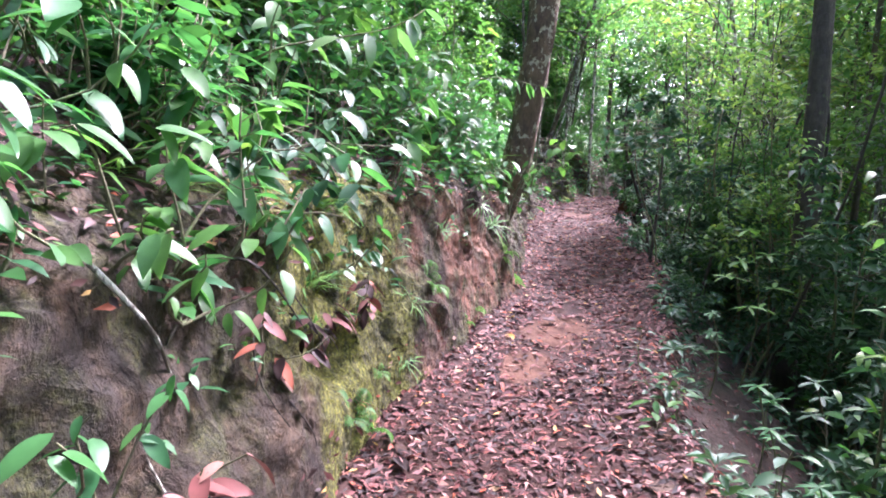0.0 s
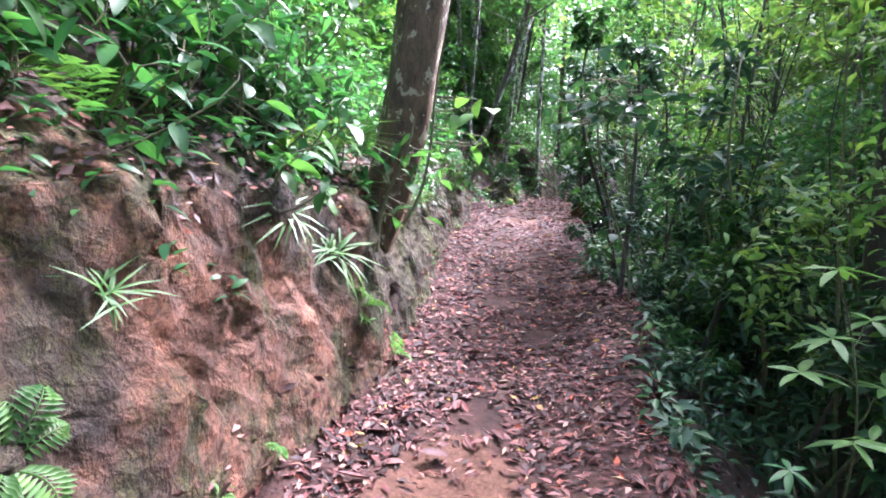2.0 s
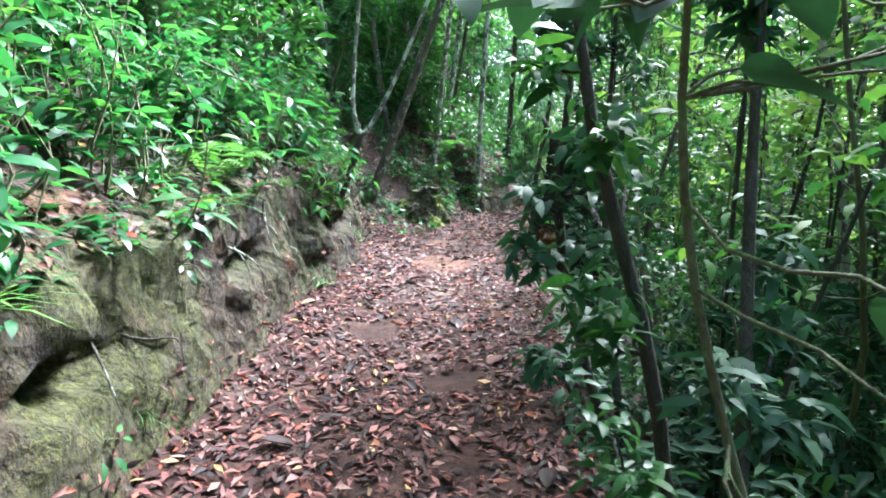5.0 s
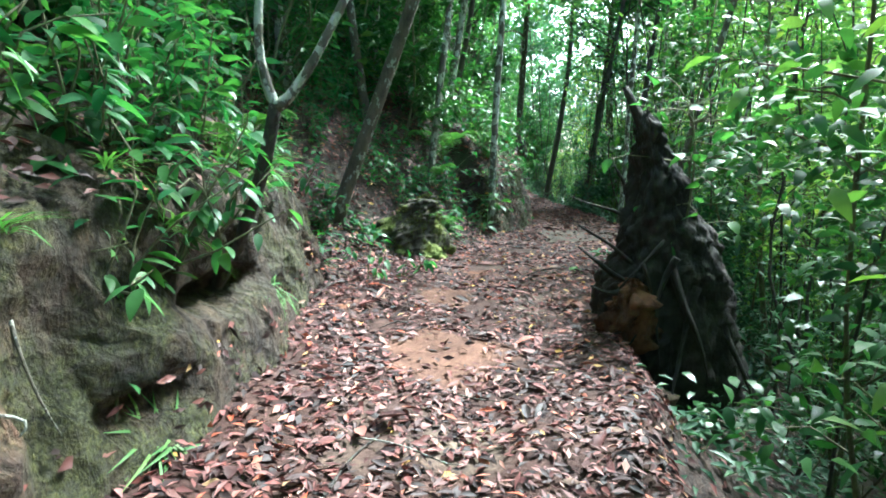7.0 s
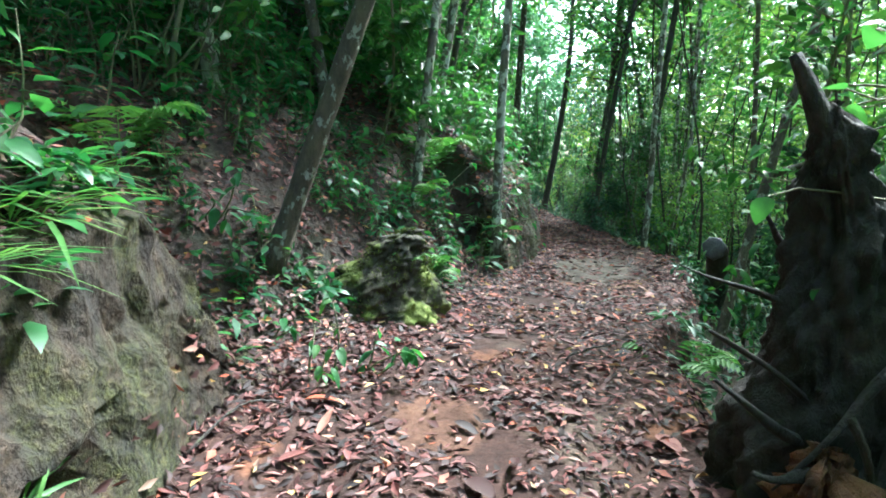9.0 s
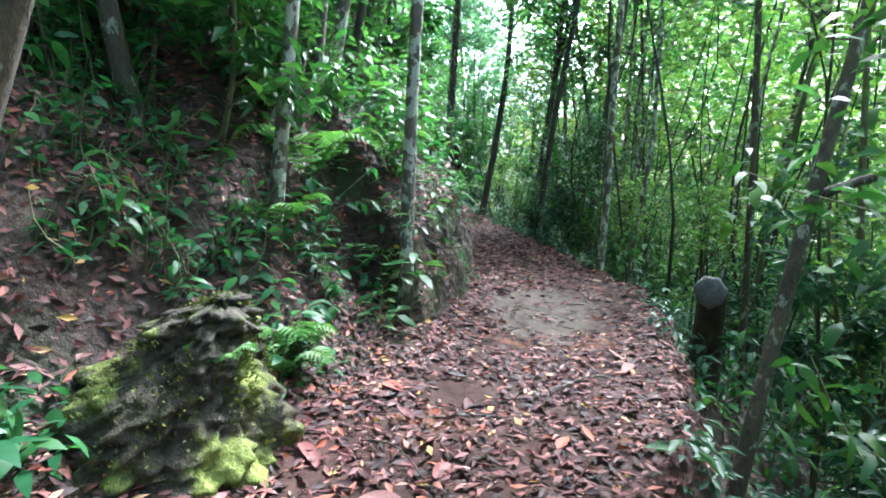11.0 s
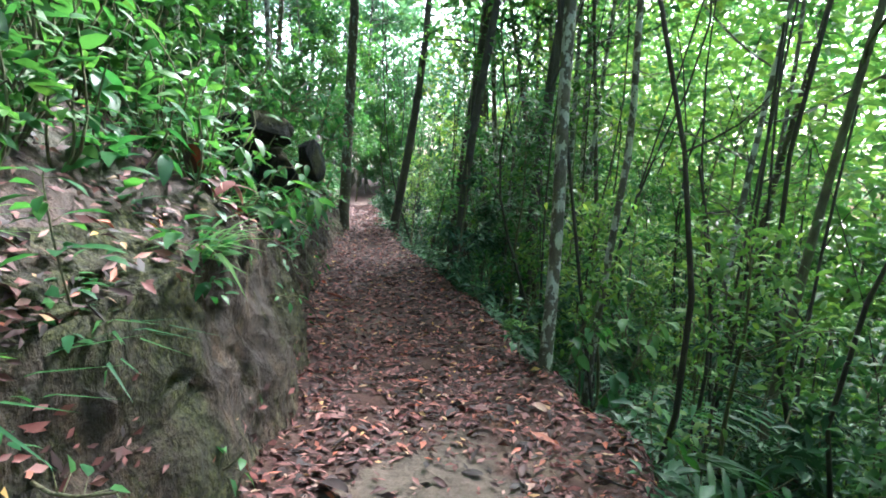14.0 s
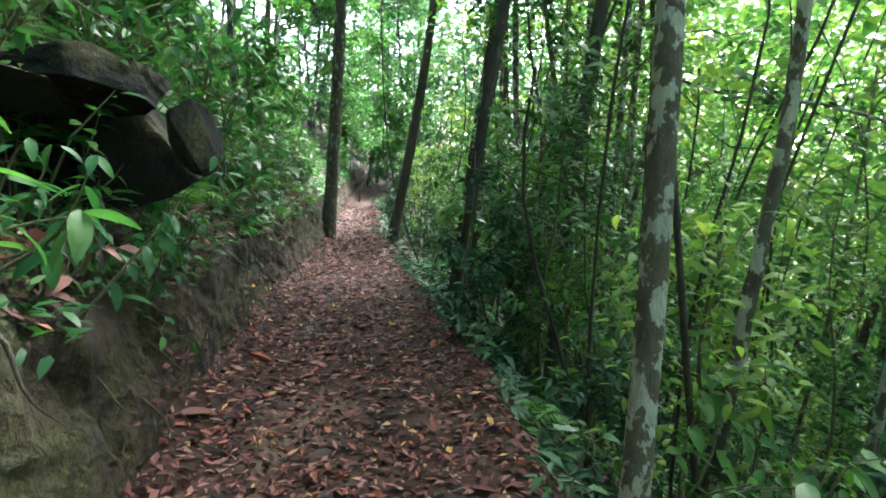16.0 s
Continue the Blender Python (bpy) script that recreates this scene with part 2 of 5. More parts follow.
# dark glossy leaves; on plants below the path the darkness stands for shade
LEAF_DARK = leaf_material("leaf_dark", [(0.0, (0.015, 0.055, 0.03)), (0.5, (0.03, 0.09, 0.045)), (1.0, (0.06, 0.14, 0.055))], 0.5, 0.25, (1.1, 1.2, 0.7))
LEAF_CROWN = leaf_material("leaf_crown", [(0.0, (0.035, 0.11, 0.05)), (0.5, (0.07, 0.175, 0.065)), (1.0, (0.16, 0.26, 0.06))], 0.5, 0.5)
# leaf green with the wood's shade put into the colour
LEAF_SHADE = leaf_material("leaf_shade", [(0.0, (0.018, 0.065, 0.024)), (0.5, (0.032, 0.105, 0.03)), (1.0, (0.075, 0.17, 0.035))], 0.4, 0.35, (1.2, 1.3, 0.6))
LEAF_FERN = leaf_material("leaf_fern", [(0.0, (0.05, 0.14, 0.04)), (0.6, (0.09, 0.20, 0.05)), (1.0, (0.15, 0.26, 0.06))], 0.5, 0.4)
LEAF_DEAD = leaf_material("leaf_dead", [(0.0, (0.013, 0.008, 0.008)), (0.3, (0.036, 0.015, 0.014)), (0.55, (0.085, 0.029, 0.026)), (0.76, (0.155, 0.052, 0.046)), (0.88, (0.23, 0.12, 0.11)), (0.93, (0.31, 0.07, 0.03)), (0.975, (0.30, 0.20, 0.17)), (1.0, (0.46, 0.27, 0.06))], 0.6, 0.06, (1.1, 0.9, 0.7), True, 0.25)
LEAF_MOSS = leaf_material("leaf_moss", [(0.0, (0.03, 0.036, 0.012)), (0.5, (0.07, 0.085, 0.02)), (1.0, (0.15, 0.17, 0.03))], 0.8, 0.2)
# leaf green with backlit sun brightness put into the colour
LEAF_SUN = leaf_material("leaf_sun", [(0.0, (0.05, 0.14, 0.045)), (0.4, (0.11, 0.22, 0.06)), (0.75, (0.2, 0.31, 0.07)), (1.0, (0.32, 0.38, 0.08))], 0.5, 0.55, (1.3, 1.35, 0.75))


def bark_material(name, dark, light, patch, amount):
    m, t, b = material(name, 0.85)
    n1 = noise_tex(t, 10.0, 6.0, 0.7, (1, 1, 0.5))
    n2 = noise_tex(t, 13.0, 5.0, 0.6, (1, 1, 0.7))
    n3 = noise_tex(t, 40.0, 4.0, 0.7, (1, 1, 0.4))
    c = ramp(t, n1, [(0.3, dark), (0.7, light)])
    c = mix(t, grey(t, n2, 0.62 - amount, 0.66 - amount), c, patch)
    c = mix(t, 0.5, c, ramp(t, n3, [(0.35, (0.5, 0.5, 0.5)), (0.65, (1.1, 1.1, 1.1))]), "MULTIPLY")
    t.links.new(c, b.inputs["Base Color"])
    bump(t, b, [(n1, 0.035), (n3, 0.01)], 0.9)
    return m


BARK = bark_material("bark", (0.035, 0.028, 0.02), (0.12, 0.095, 0.065), (0.25, 0.26, 0.22), 0.05)
BARK_PALE = bark_material("bark_pale", (0.05, 0.045, 0.035), (0.14, 0.12, 0.09), (0.38, 0.38, 0.33), 0.12)
BARK_MOSSY = bark_material("bark_mossy", (0.04, 0.025, 0.015), (0.15, 0.09, 0.05), (0.17, 0.155, 0.085), 0.09)
BARK_BIG = bark_material("bark_big", (0.035, 0.02, 0.012), (0.17, 0.105, 0.06), (0.33, 0.29, 0.2), 0.06)
BARK_DARK = bark_material("bark_dark", (0.02, 0.017, 0.015), (0.07, 0.055, 0.045), (0.07, 0.08, 0.04), 0.0)
STEM = bark_material("stem", (0.07, 0.06, 0.035), (0.16, 0.16, 0.08), (0.12, 0.17, 0.06), 0.05)


# bare places in the leaf cover: x, y, half width, half length, turn in degrees, and whether orange clay
BARE = ((1.12, 5.45, 0.34, 0.5, -25, 1), (0.7, 4.55, 0.22, 0.4, -20, 1), (3.33, 14.42, 0.24, 0.3, 0, 1), (3.15, 13.2, 0.42, 0.4, -15, 1), (6.05, 18.35, 0.52, 1.15, -32, 0))


def bareness(x, y):
    """How far inside a bare place, 0 to 1."""
    out = 0 * x
    for cx, cy, rx, ry, turn, _ in BARE:
        c, n = math.cos(radians(turn)), math.sin(radians(turn))
        u, v = (x - cx) * c + (y - cy) * n, -(x - cx) * n + (y - cy) * c
        r = np.sqrt((u / rx) ** 2 + (v / ry) ** 2) + 0.2 * wave(x, y, 0, 6.0)
        out = np.maximum(out, 1 - smooth(0.75, 1.15, r))
    return out


def path_material():
    m, t, b = material("path_soil", 0.9)
    b.inputs["Specular IOR Level"].default_value = 0.25
    big, mid, fine = noise_tex(t, 1.1, 3.0), noise_tex(t, 6.0, 5.0), noise_tex(t, 55.0, 5.0, 0.7)
    c = ramp(t, mid, [(0.3, (0.022, 0.011, 0.009)), (0.55, (0.05, 0.024, 0.018)), (0.75, (0.088, 0.048, 0.037))])
    c = mix(t, grey(t, big, 0.58, 0.7), c, ramp(t, mid, [(0.35, (0.08, 0.055, 0.04)), (0.65, (0.14, 0.10, 0.075))]))
    c = mix(t, grey(t, noise_tex(t, 1.7, 4.0, 0.6, (1, 0.8, 1)), 0.63, 0.72), c, (0.15, 0.065, 0.036))
    tc = t.nodes.new("ShaderNodeTexCoord")
    ragged = noise_tex(t, 4.5, 5.0, 0.65)
    for cx, cy, rx, ry, turn, clay in BARE:
        mp = t.nodes.new("ShaderNodeMapping")
        mp.vector_type = "TEXTURE"
        mp.inputs["Location"].default_value, mp.inputs["Rotation"].default_value, mp.inputs["Scale"].default_value = (cx, cy, 0), (0, 0, radians(turn)), (rx, ry, 30)
        t.links.new(tc.outputs["Object"], mp.inputs["Vector"])
        ln = t.nodes.new("ShaderNodeVectorMath")
        ln.operation = "LENGTH"
        t.links.new(mp.outputs["Vector"], ln.inputs[0])
        ad = t.nodes.new("ShaderNodeMath")
        ad.operation = "MULTIPLY_ADD"
        ad.inputs[1].default_value = 1.3
        t.links.new(ragged, ad.inputs[0]), t.links.new(ln.outputs["Value"], ad.inputs[2])
        soil = ramp(t, mid, [(0.3, (0.065, 0.03, 0.019)), (0.7, (0.135, 0.068, 0.044))] if clay else [(0.3, (0.07, 0.053, 0.042)), (0.7, (0.125, 0.10, 0.08))])
        c = mix(t, grey(t, ad.outputs[0], 1.45, 1.75), soil, c)
    c = mix(t, 0.7, c, ramp(t, fine, [(0.3, (0.45, 0.42, 0.4)), (0.7, (1.2, 1.2, 1.2))]), "MULTIPLY")
    t.links.new(c, b.inputs["Base Color"])
    bump(t, b, [(mid, 0.03), (fine, 0.008)], 0.7)
    return m


def bank_material():
    m, t, b = material("bank_earth", 0.9)
    streak = noise_tex(t, 7.0, 5.0, 0.65, (1, 1, 0.35))
    mid, fine, big = noise_tex(t, 5.0, 5.0), noise_tex(t, 45.0, 5.0, 0.7), noise_tex(t, 0.9, 3.0)
    c = ramp(t, streak, [(0.3, (0.014, 0.009, 0.006)), (0.5, (0.05, 0.031, 0.018)), (0.72, (0.125, 0.08, 0.045))])
    pos = t.nodes.new("ShaderNodeSeparateXYZ")
    tc = t.nodes.new("ShaderNodeTexCoord")
    t.links.new(tc.outputs["Object"], pos.inputs[0])
    yy = t.nodes.new("ShaderNodeMapRange")
    yy.inputs["From Min"].default_value, yy.inputs["From Max"].default_value = 3.2, 8.0
    t.links.new(pos.outputs["Y"], yy.inputs["Value"])
    lobe = ramp(t, yy.outputs["Result"], [(0.0, (0.0, 0.0, 0.0)), (0.3, (0.2, 0.2, 0.2)), (0.7, (0.2, 0.2, 0.2)), (1.0, (0.0, 0.0, 0.0))])
    redness = t.nodes.new("ShaderNodeMath")
    redness.operation = "ADD"
    t.links.new(big, redness.inputs[0]), t.links.new(lobe, redness.inputs[1])
    c = mix(t, grey(t, redness.outputs[0], 0.60, 0.74), c, ramp(t, mid, [(0.28, (0.075, 0.04, 0.024)), (0.5, (0.19, 0.085, 0.05)), (0.72, (0.33, 0.135, 0.075))]))
    moss = noise_tex(t, 1.9, 6.0, 0.65, (1, 1, 0.6))
    geo = t.nodes.new("ShaderNodeNewGeometry")
    nz = t.nodes.new("ShaderNodeSeparateXYZ")
    t.links.new(geo.outputs["Normal"], nz.inputs[0])
    rim = t.nodes.new("ShaderNodeMath")
    rim.operation = "MULTIPLY_ADD"
    rim.inputs[1].default_value = 0.05
    t.links.new(nz.outputs["Z"], rim.inputs[0]), t.links.new(moss, rim.inputs[2])
    streaks = t.nodes.new("ShaderNodeMapRange")
    streaks.inputs["From Min"].default_value, streaks.inputs["From Max"].default_value = 2.2, 12.0
    t.links.new(pos.outputs["Y"], streaks.inputs["Value"])
    belt = ramp(t, streaks.outputs["Result"], [(0.0, (0.0, 0.0, 0.0)), (0.07, (0.2, 0.2, 0.2)), (0.17, (0.2, 0.2, 0.2)), (0.24, (0.0, 0.0, 0.0)), (0.5, (0.0, 0.0, 0.0)), (0.6, (0.05, 0.05, 0.05)), (0.8, (0.05, 0.05, 0.05)), (1.0, (0.0, 0.0, 0.0))])
    wet = t.nodes.new("ShaderNodeMath")
    wet.operation = "ADD"
    t.links.new(rim.outputs[0], wet.inputs[0]), t.links.new(belt, wet.inputs[1])
    moss = wet.outputs[0]
    c = mix(t, grey(t, moss, 0.49, 0.65), c, mix(t, grey(t, belt, 0.0, 0.18), ramp(t, fine, [(0.3, (0.018, 0.02, 0.008)), (0.7, (0.085, 0.088, 0.02))]), ramp(t, fine, [(0.3, (0.035, 0.04, 0.009)), (0.7, (0.24, 0.24, 0.034))])))
    film = noise_tex(t, 3.3, 5.0, 0.7, (1, 1, 0.5))
    c = mix(t, grey(t, film, 0.5, 0.66), c, ramp(t, fine, [(0.3, (0.02, 0.021, 0.006)), (0.7, (0.09, 0.086, 0.018))]))
    clods = node(t, "ShaderNodeTexVoronoi", Scale=11.0)
    t.links.new(tc.outputs["Object"], clods.inputs["Vector"])
    c = mix(t, 0.8, c, ramp(t, fine, [(0.3, (0.3, 0.3, 0.3)), (0.7, (1.4, 1.4, 1.4))]), "MULTIPLY")
    c = mix(t, 0.5, c, ramp(t, clods.outputs["Distance"], [(0.0, (1.25, 1.25, 1.25)), (0.6, (0.5, 0.5, 0.5))]), "MULTIPLY")
    t.links.new(c, b.inputs["Base Color"])
    bump(t, b, [(streak, 0.09), (clods.outputs["Distance"], 0.06), (mid, 0.06), (fine, 0.025)], 1.0)
    return m


def litter_material():
    m, t, b = material("hill_litter", 0.85)
    big, mid, fine = noise_tex(t, 0.8, 3.0), noise_tex(t, 14.0, 5.0, 0.7), noise_tex(t, 60.0, 4.0, 0.7)
    c = ramp(t, mid, [(0.3, (0.02, 0.013, 0.01)), (0.5, (0.05, 0.029, 0.021)), (0.7, (0.10, 0.06, 0.045))])
    c = mix(t, grey(t, big, 0.55, 0.7), c, (0.03, 0.045, 0.015))
    c = mix(t, 0.6, c, ramp(t, fine, [(0.3, (0.4, 0.4, 0.4)), (0.7, (1.2, 1.2, 1.2))]), "MULTIPLY")
    t.links.new(c, b.inputs["Base Color"])
    bump(t, b, [(mid, 0.04), (fine, 0.01)], 0.9)
    return m


PATH, BANK, LITTER = path_material(), bank_material(), litter_material()

# ---- the ground: one sheet ----
def build_ground():
    ys = np.concatenate([[-400, -200, -100, -60, -40, -25], np.arange(-16, 0, 0.5), np.arange(0, 2, 0.2), np.arange(2, 26, 0.07), np.arange(26, 34, 0.25), np.arange(34, 60, 1.0), [65, 75, 90, 130, 200, 400]])
    dl = np.concatenate([[400, 200, 100, 60, 40, 28, 22, 18, 15, 12, 10, 8.5, 7.2], np.arange(6.4, 3.4, -0.25), np.arange(3.4, 0.4, -0.1), np.arange(0.4, 0.28, -0.04), np.arange(0.28, 0.0, -0.014)])
    pm = np.linspace(0, 1, 34)
    dr = np.concatenate([np.arange(0.05, 0.6, 0.06), np.arange(0.6, 2.5, 0.15), np.arange(2.5, 7, 0.4), [8, 9.5, 11, 13, 16, 20, 23, 30, 45, 70, 120, 220, 400]])
    xl, xr = left_edge(ys)[:, None], right_edge(ys)[:, None]
    x = np.concatenate([xl - dl[None], xl + (xr - xl) * pm[None], xr + dr[None]], 1)
    y = np.repeat(ys[:, None], x.shape[1], 1)
    z = height(x, y)
    d = xl - x
    face = smooth(-0.02, 0.06, d) * (1 - smooth(0.3, 0.6, d)) * (bank_height(x, y) > 0.25)
    n = wave(x * 0.4, y, z, 4.0) * 0.5 + wave(x, y * 1.2, z * 0.6, 11.0) * 0.35 + wave(x, y * 1.5, z, 27.0) * 0.2
    x = x + 0.085 * face * (n - 0.35 * np.abs(wave(x, y * 1.7, z * 0.5, 19.0)))
    y = y + 0.04 * face * wave(x, y, z, 8.0)
    z = z + 0.03 * face * wave(y, x, z, 13.0)
    for hy, hz, ry, rz, deep in ((5.12, 1.36, 0.065, 0.055, 0.36), (12.9, 1.25, 0.40, 0.07, 0.22), (12.2, 0.95, 0.18, 0.07, 0.16), (13.5, 1.1, 0.2, 0.08, 0.18), (3.2, 0.55, 0.25, 0.14, 0.2), (9.2, 1.0, 0.3, 0.07, 0.18), (10.9, 1.15, 0.4, 0.08, 0.2)):
        x = x - deep * np.exp(-((y - hy) / ry) ** 4 - ((z - hz) / rz) ** 4) * (d > -0.02) * (1 - smooth(0.3, 0.6, d))
    r, c = x.shape
    i, j = np.meshgrid(np.arange(r - 1), np.arange(c - 1), indexing="ij")
    f = np.stack([i * c + j, i * c + j + 1, (i + 1) * c + j + 1, (i + 1) * c + j], -1).reshape(-1, 4)
    jj = j.ravel()
    nl = len(dl)
    cd = np.concatenate([dl, np.zeros(len(pm) + len(dr))])[jj]
    idx = np.where(jj < nl, np.where(cd < 0.5, 1, 2), np.where(jj < nl + len(pm) + 1, 0, 2))
    me = make_mesh("ground", np.stack([x, y, z], -1).reshape(-1, 3), f, [PATH, BANK, LITTER], True, idx)
    return tagged(new("ground", me), "earth footpath cut into a wooded hillside, mossy red bank above", "ground", kind="structure")


ground = build_ground()

# ---- plants: builders, each makes one thing at the origin ----
def holder(name, label, category, group="", kind=""):
    return tagged(new(name), label, category, group, kind)


def limb_leaves(points, n, g, length, spread, out=0.6, fine=False, ratio=0.38, droop=0.3):
    """Leaves set round a run of points."""
    p = np.asarray(points, float)
    i = g.integers(0, len(p), n)
    base = p[i] + g.normal(size=(n, 3)) * spread
    way = ways(n, g, -0.7, 0.5)
    up = unit(g.normal(size=(n, 3)) * 0.45 + [0, 0, 1])
    ln = length * g.uniform(0.6, 1.25, n)
    return blades(base, way, up, ln, ln * ratio * g.uniform(0.85, 1.2, n), droop, 0.12, fine)


def sapling(seed, tall, leaf=0.09, count=900, mat=None, stem_mat=None, radius=0.018, wide=0.8, low=0.25, label="thin green sapling with small glossy leaves", group="saplings below the path", name="sapling", fine=False):
    """A thin young tree: stem, side twigs and a loose cloud of leaves."""
    g = np.random.default_rng(seed)
    ob = holder(name, label, name, group)
    top = np.array([g.normal() * 0.10 * tall, g.normal() * 0.10 * tall, tall])
    stem = bend((0, 0, -0.15), top, 10, 0.10, seed)
    twigs, tips = [tube(stem, np.linspace(radius, radius * 0.3, 10), 6, 0.15)], []
    for k in range(int(8 + tall * 3)):
        h = g.uniform(low, 1.0)
        a = np.array([np.interp(h, np.linspace(0, 1, 10), stem[:, c]) for c in range(3)])
        L = wide * g.uniform(0.45, 1.0) * (1.15 - 0.6 * h)
        d = ways(1, g, 0.1, 0.9)[0]
        tw = bend(a, a + d * L, 5, 0.18, seed * 31 + k)
        twigs.append(tube(tw, np.linspace(radius * 0.4, 0.003, 5), 3, 0, False))
        tips.append(tw[2:])
    part("stem", join(twigs), stem_mat or STEM, ob)
    tagged(part("foliage", limb_leaves(np.concatenate(tips), count, g, leaf, 0.10 * wide, fine=fine, droop=0.35), mat or LEAF_BUSH, ob), kind="stuff")
    return ob


def forest_tree(seed, tall, radius, crown=2.6, leaf=0.17, count=2600, bark=None, lean=(0, 0), first=0.45, mat=None, fine=False, label="slender forest tree with a leafy crown", group="forest trees"):
    """A tree: tapered trunk, limbs, crown of many leaves."""
    g = np.random.default_rng(seed)
    ob = holder("tree", label, "tree", group)
    top = np.array([lean[0], lean[1], tall])
    line = bend((0, 0, -0.3), top, 14, 0.035, seed)
    rad = radius * np.linspace(1, 0.35, 14)
    rad[0] *= 1.35
    part("trunk", tube(line, rad, 9, 0.10), bark or BARK, ob)
    limbs, tips = [], []
    for k in range(13):
        h = g.uniform(first, 1.0)
        a = np.array([np.interp(h, np.linspace(0, 1, 14), line[:, c]) for c in range(3)])
        L = crown * g.uniform(0.5, 1.0) * (1.2 - 0.5 * h)
        lb = bend(a, a + ways(1, g, 0.15, 1.0)[0] * L, 7, 0.15, seed * 17 + k)
        limbs.append(tube(lb, np.linspace(radius * 0.32, 0.008, 7), 5, 0.1, False))
        for j in range(2):
            b0 = lb[3 + 2 * j]
            t2 = bend(b0, b0 + ways(1, g, -0.3, 0.7)[0] * L * 0.45, 4, 0.15, seed * 57 + k * 5 + j)
            limbs.append(tube(t2, np.linspace(0.012, 0.004, 4), 3, 0, False))
            tips.append(t2)
        tips.append(lb[4:])
    tagged(part("branchwork", join(limbs), bark or BARK, ob), kind="stuff")
    tagged(part("crown", limb_leaves(np.concatenate(tips), count, g, leaf, 0.17 * crown / 2.6, fine=fine, ratio=0.42), mat or LEAF_CROWN, ob), kind="stuff")
    return ob


def seedling(seed, tall=0.35, count=10, leaf=0.12, mat=None, ratio=0.42, label="small broad-leaved green seedling on leafy soil", group="seedlings on the bank", name="seedling"):
    """A small herb: a bent stem with broad leaves on stalks."""
    g = np.random.default_rng(seed)
    ob = holder(name, label, "plant", group)
    top = np.array([g.normal() * 0.12, g.normal() * 0.12, tall])
    stem = bend((0, 0, -0.06), top, 7, 0.15, seed)
    rows, at_, dirs = [tube(stem, np.linspace(0.006, 0.003, 7), 5, 0, False)], [], []
    for k in range(count):
        h = g.uniform(0.35, 1.0)
        a = np.array([np.interp(h, np.linspace(0, 1, 7), stem[:, c]) for c in range(3)])
        an = k * 2.4 + g.normal() * 0.3
        d = unit(np.array([math.cos(an), math.sin(an), g.uniform(0.0, 0.7)]))
        e = a + d * 0.05
        rows.append(tube([a, (a + e) / 2, e], [0.002, 0.002, 0.0015], 4, 0, False))
        at_.append(e), dirs.append(d + np.array([0, 0, -0.25]))
    tagged(part("stem", join(rows), STEM, ob), kind="stuff")
    ln = leaf * g.uniform(0.65, 1.2, count)
    part("foliage", blades(at_, dirs, np.tile([0, 0, 1.0], (count, 1)) + g.normal(size=(count, 3)) * 0.25, ln, ln * ratio, 0.3, 0.10), mat or LEAF_HERB, ob)
    return ob


def fern(seed, reach=0.5, fronds=8, label="green fern with arching fronds", group="ferns on the bank", mat=None):
    g = np.random.default_rng(seed)
    ob = holder("fern", label, "fern", group)
    for k in range(fronds):
        an = k * 2 * math.pi / fronds + g.normal() * 0.25
        L = reach * g.uniform(0.7, 1.1)
        s = np.linspace(0, 1, 14)[:, None]
        out = np.array([math.cos(an), math.sin(an), 0])
        rib = out * s * L * 0.9 + np.array([0, 0, 1]) * (L * 0.75 * np.sin(s * 2.2) * 0.9 - 0.02)
        w = unit(np.gradient(rib, axis=0))
        sd = np.array([-out[1], out[0], 0])
        base = np.repeat(rib[2:], 2, 0)
        sign = np.tile([1, -1], len(rib) - 2)[:, None]
        ln = np.repeat(0.34 * L * np.sin(np.linspace(0.45, 3.0, len(rib) - 2)), 2)
        leafy = blades(base, sd * sign + np.repeat(w[2:], 2, 0) * 0.45, np.tile([0, 0, 1.0], (len(base), 1)), ln, 0.055 * L + 0 * ln + 0.006, 0.25, 0.1, False)
        part("frond", join([tube(rib, np.linspace(0.004, 0.001, 14), 4, 0, False), leafy]), mat or LEAF_FERN, ob)
    return ob


def palm(seed, reach=0.8, fronds=7):
    """A small understorey palm with long narrow leaflets."""
    g = np.random.default_rng(seed)
    ob = holder("palm", "small understorey palm with long narrow leaflets", "palm", "small palms below the path")
    for k in range(fronds):
        an = k * 2 * math.pi / fronds + g.normal() * 0.3
        L = reach * g.uniform(0.75, 1.1)
        s = np.linspace(0, 1, 10)[:, None]
        out = np.array([math.cos(an), math.sin(an), 0])
        rib = out * s * L + np.array([0, 0, 1]) * L * (1.1 * s - 0.75 * s * s)
        w = unit(np.gradient(rib, axis=0))
        sd = np.array([-out[1], out[0], 0])
        base = np.repeat(rib[3:], 2, 0)
        sign = np.tile([1, -1], len(rib) - 3)[:, None]
        leafy = blades(base, sd * sign + np.repeat(w[3:], 2, 0) * 0.9, np.tile([0, 0, 1.0], (len(base), 1)), 0.42 * L, 0.035, 0.45, 0.2)
        part("frond", join([tube(rib, np.linspace(0.007, 0.002, 10), 5, 0, False), leafy]), LEAF_HERB, ob)
    return ob


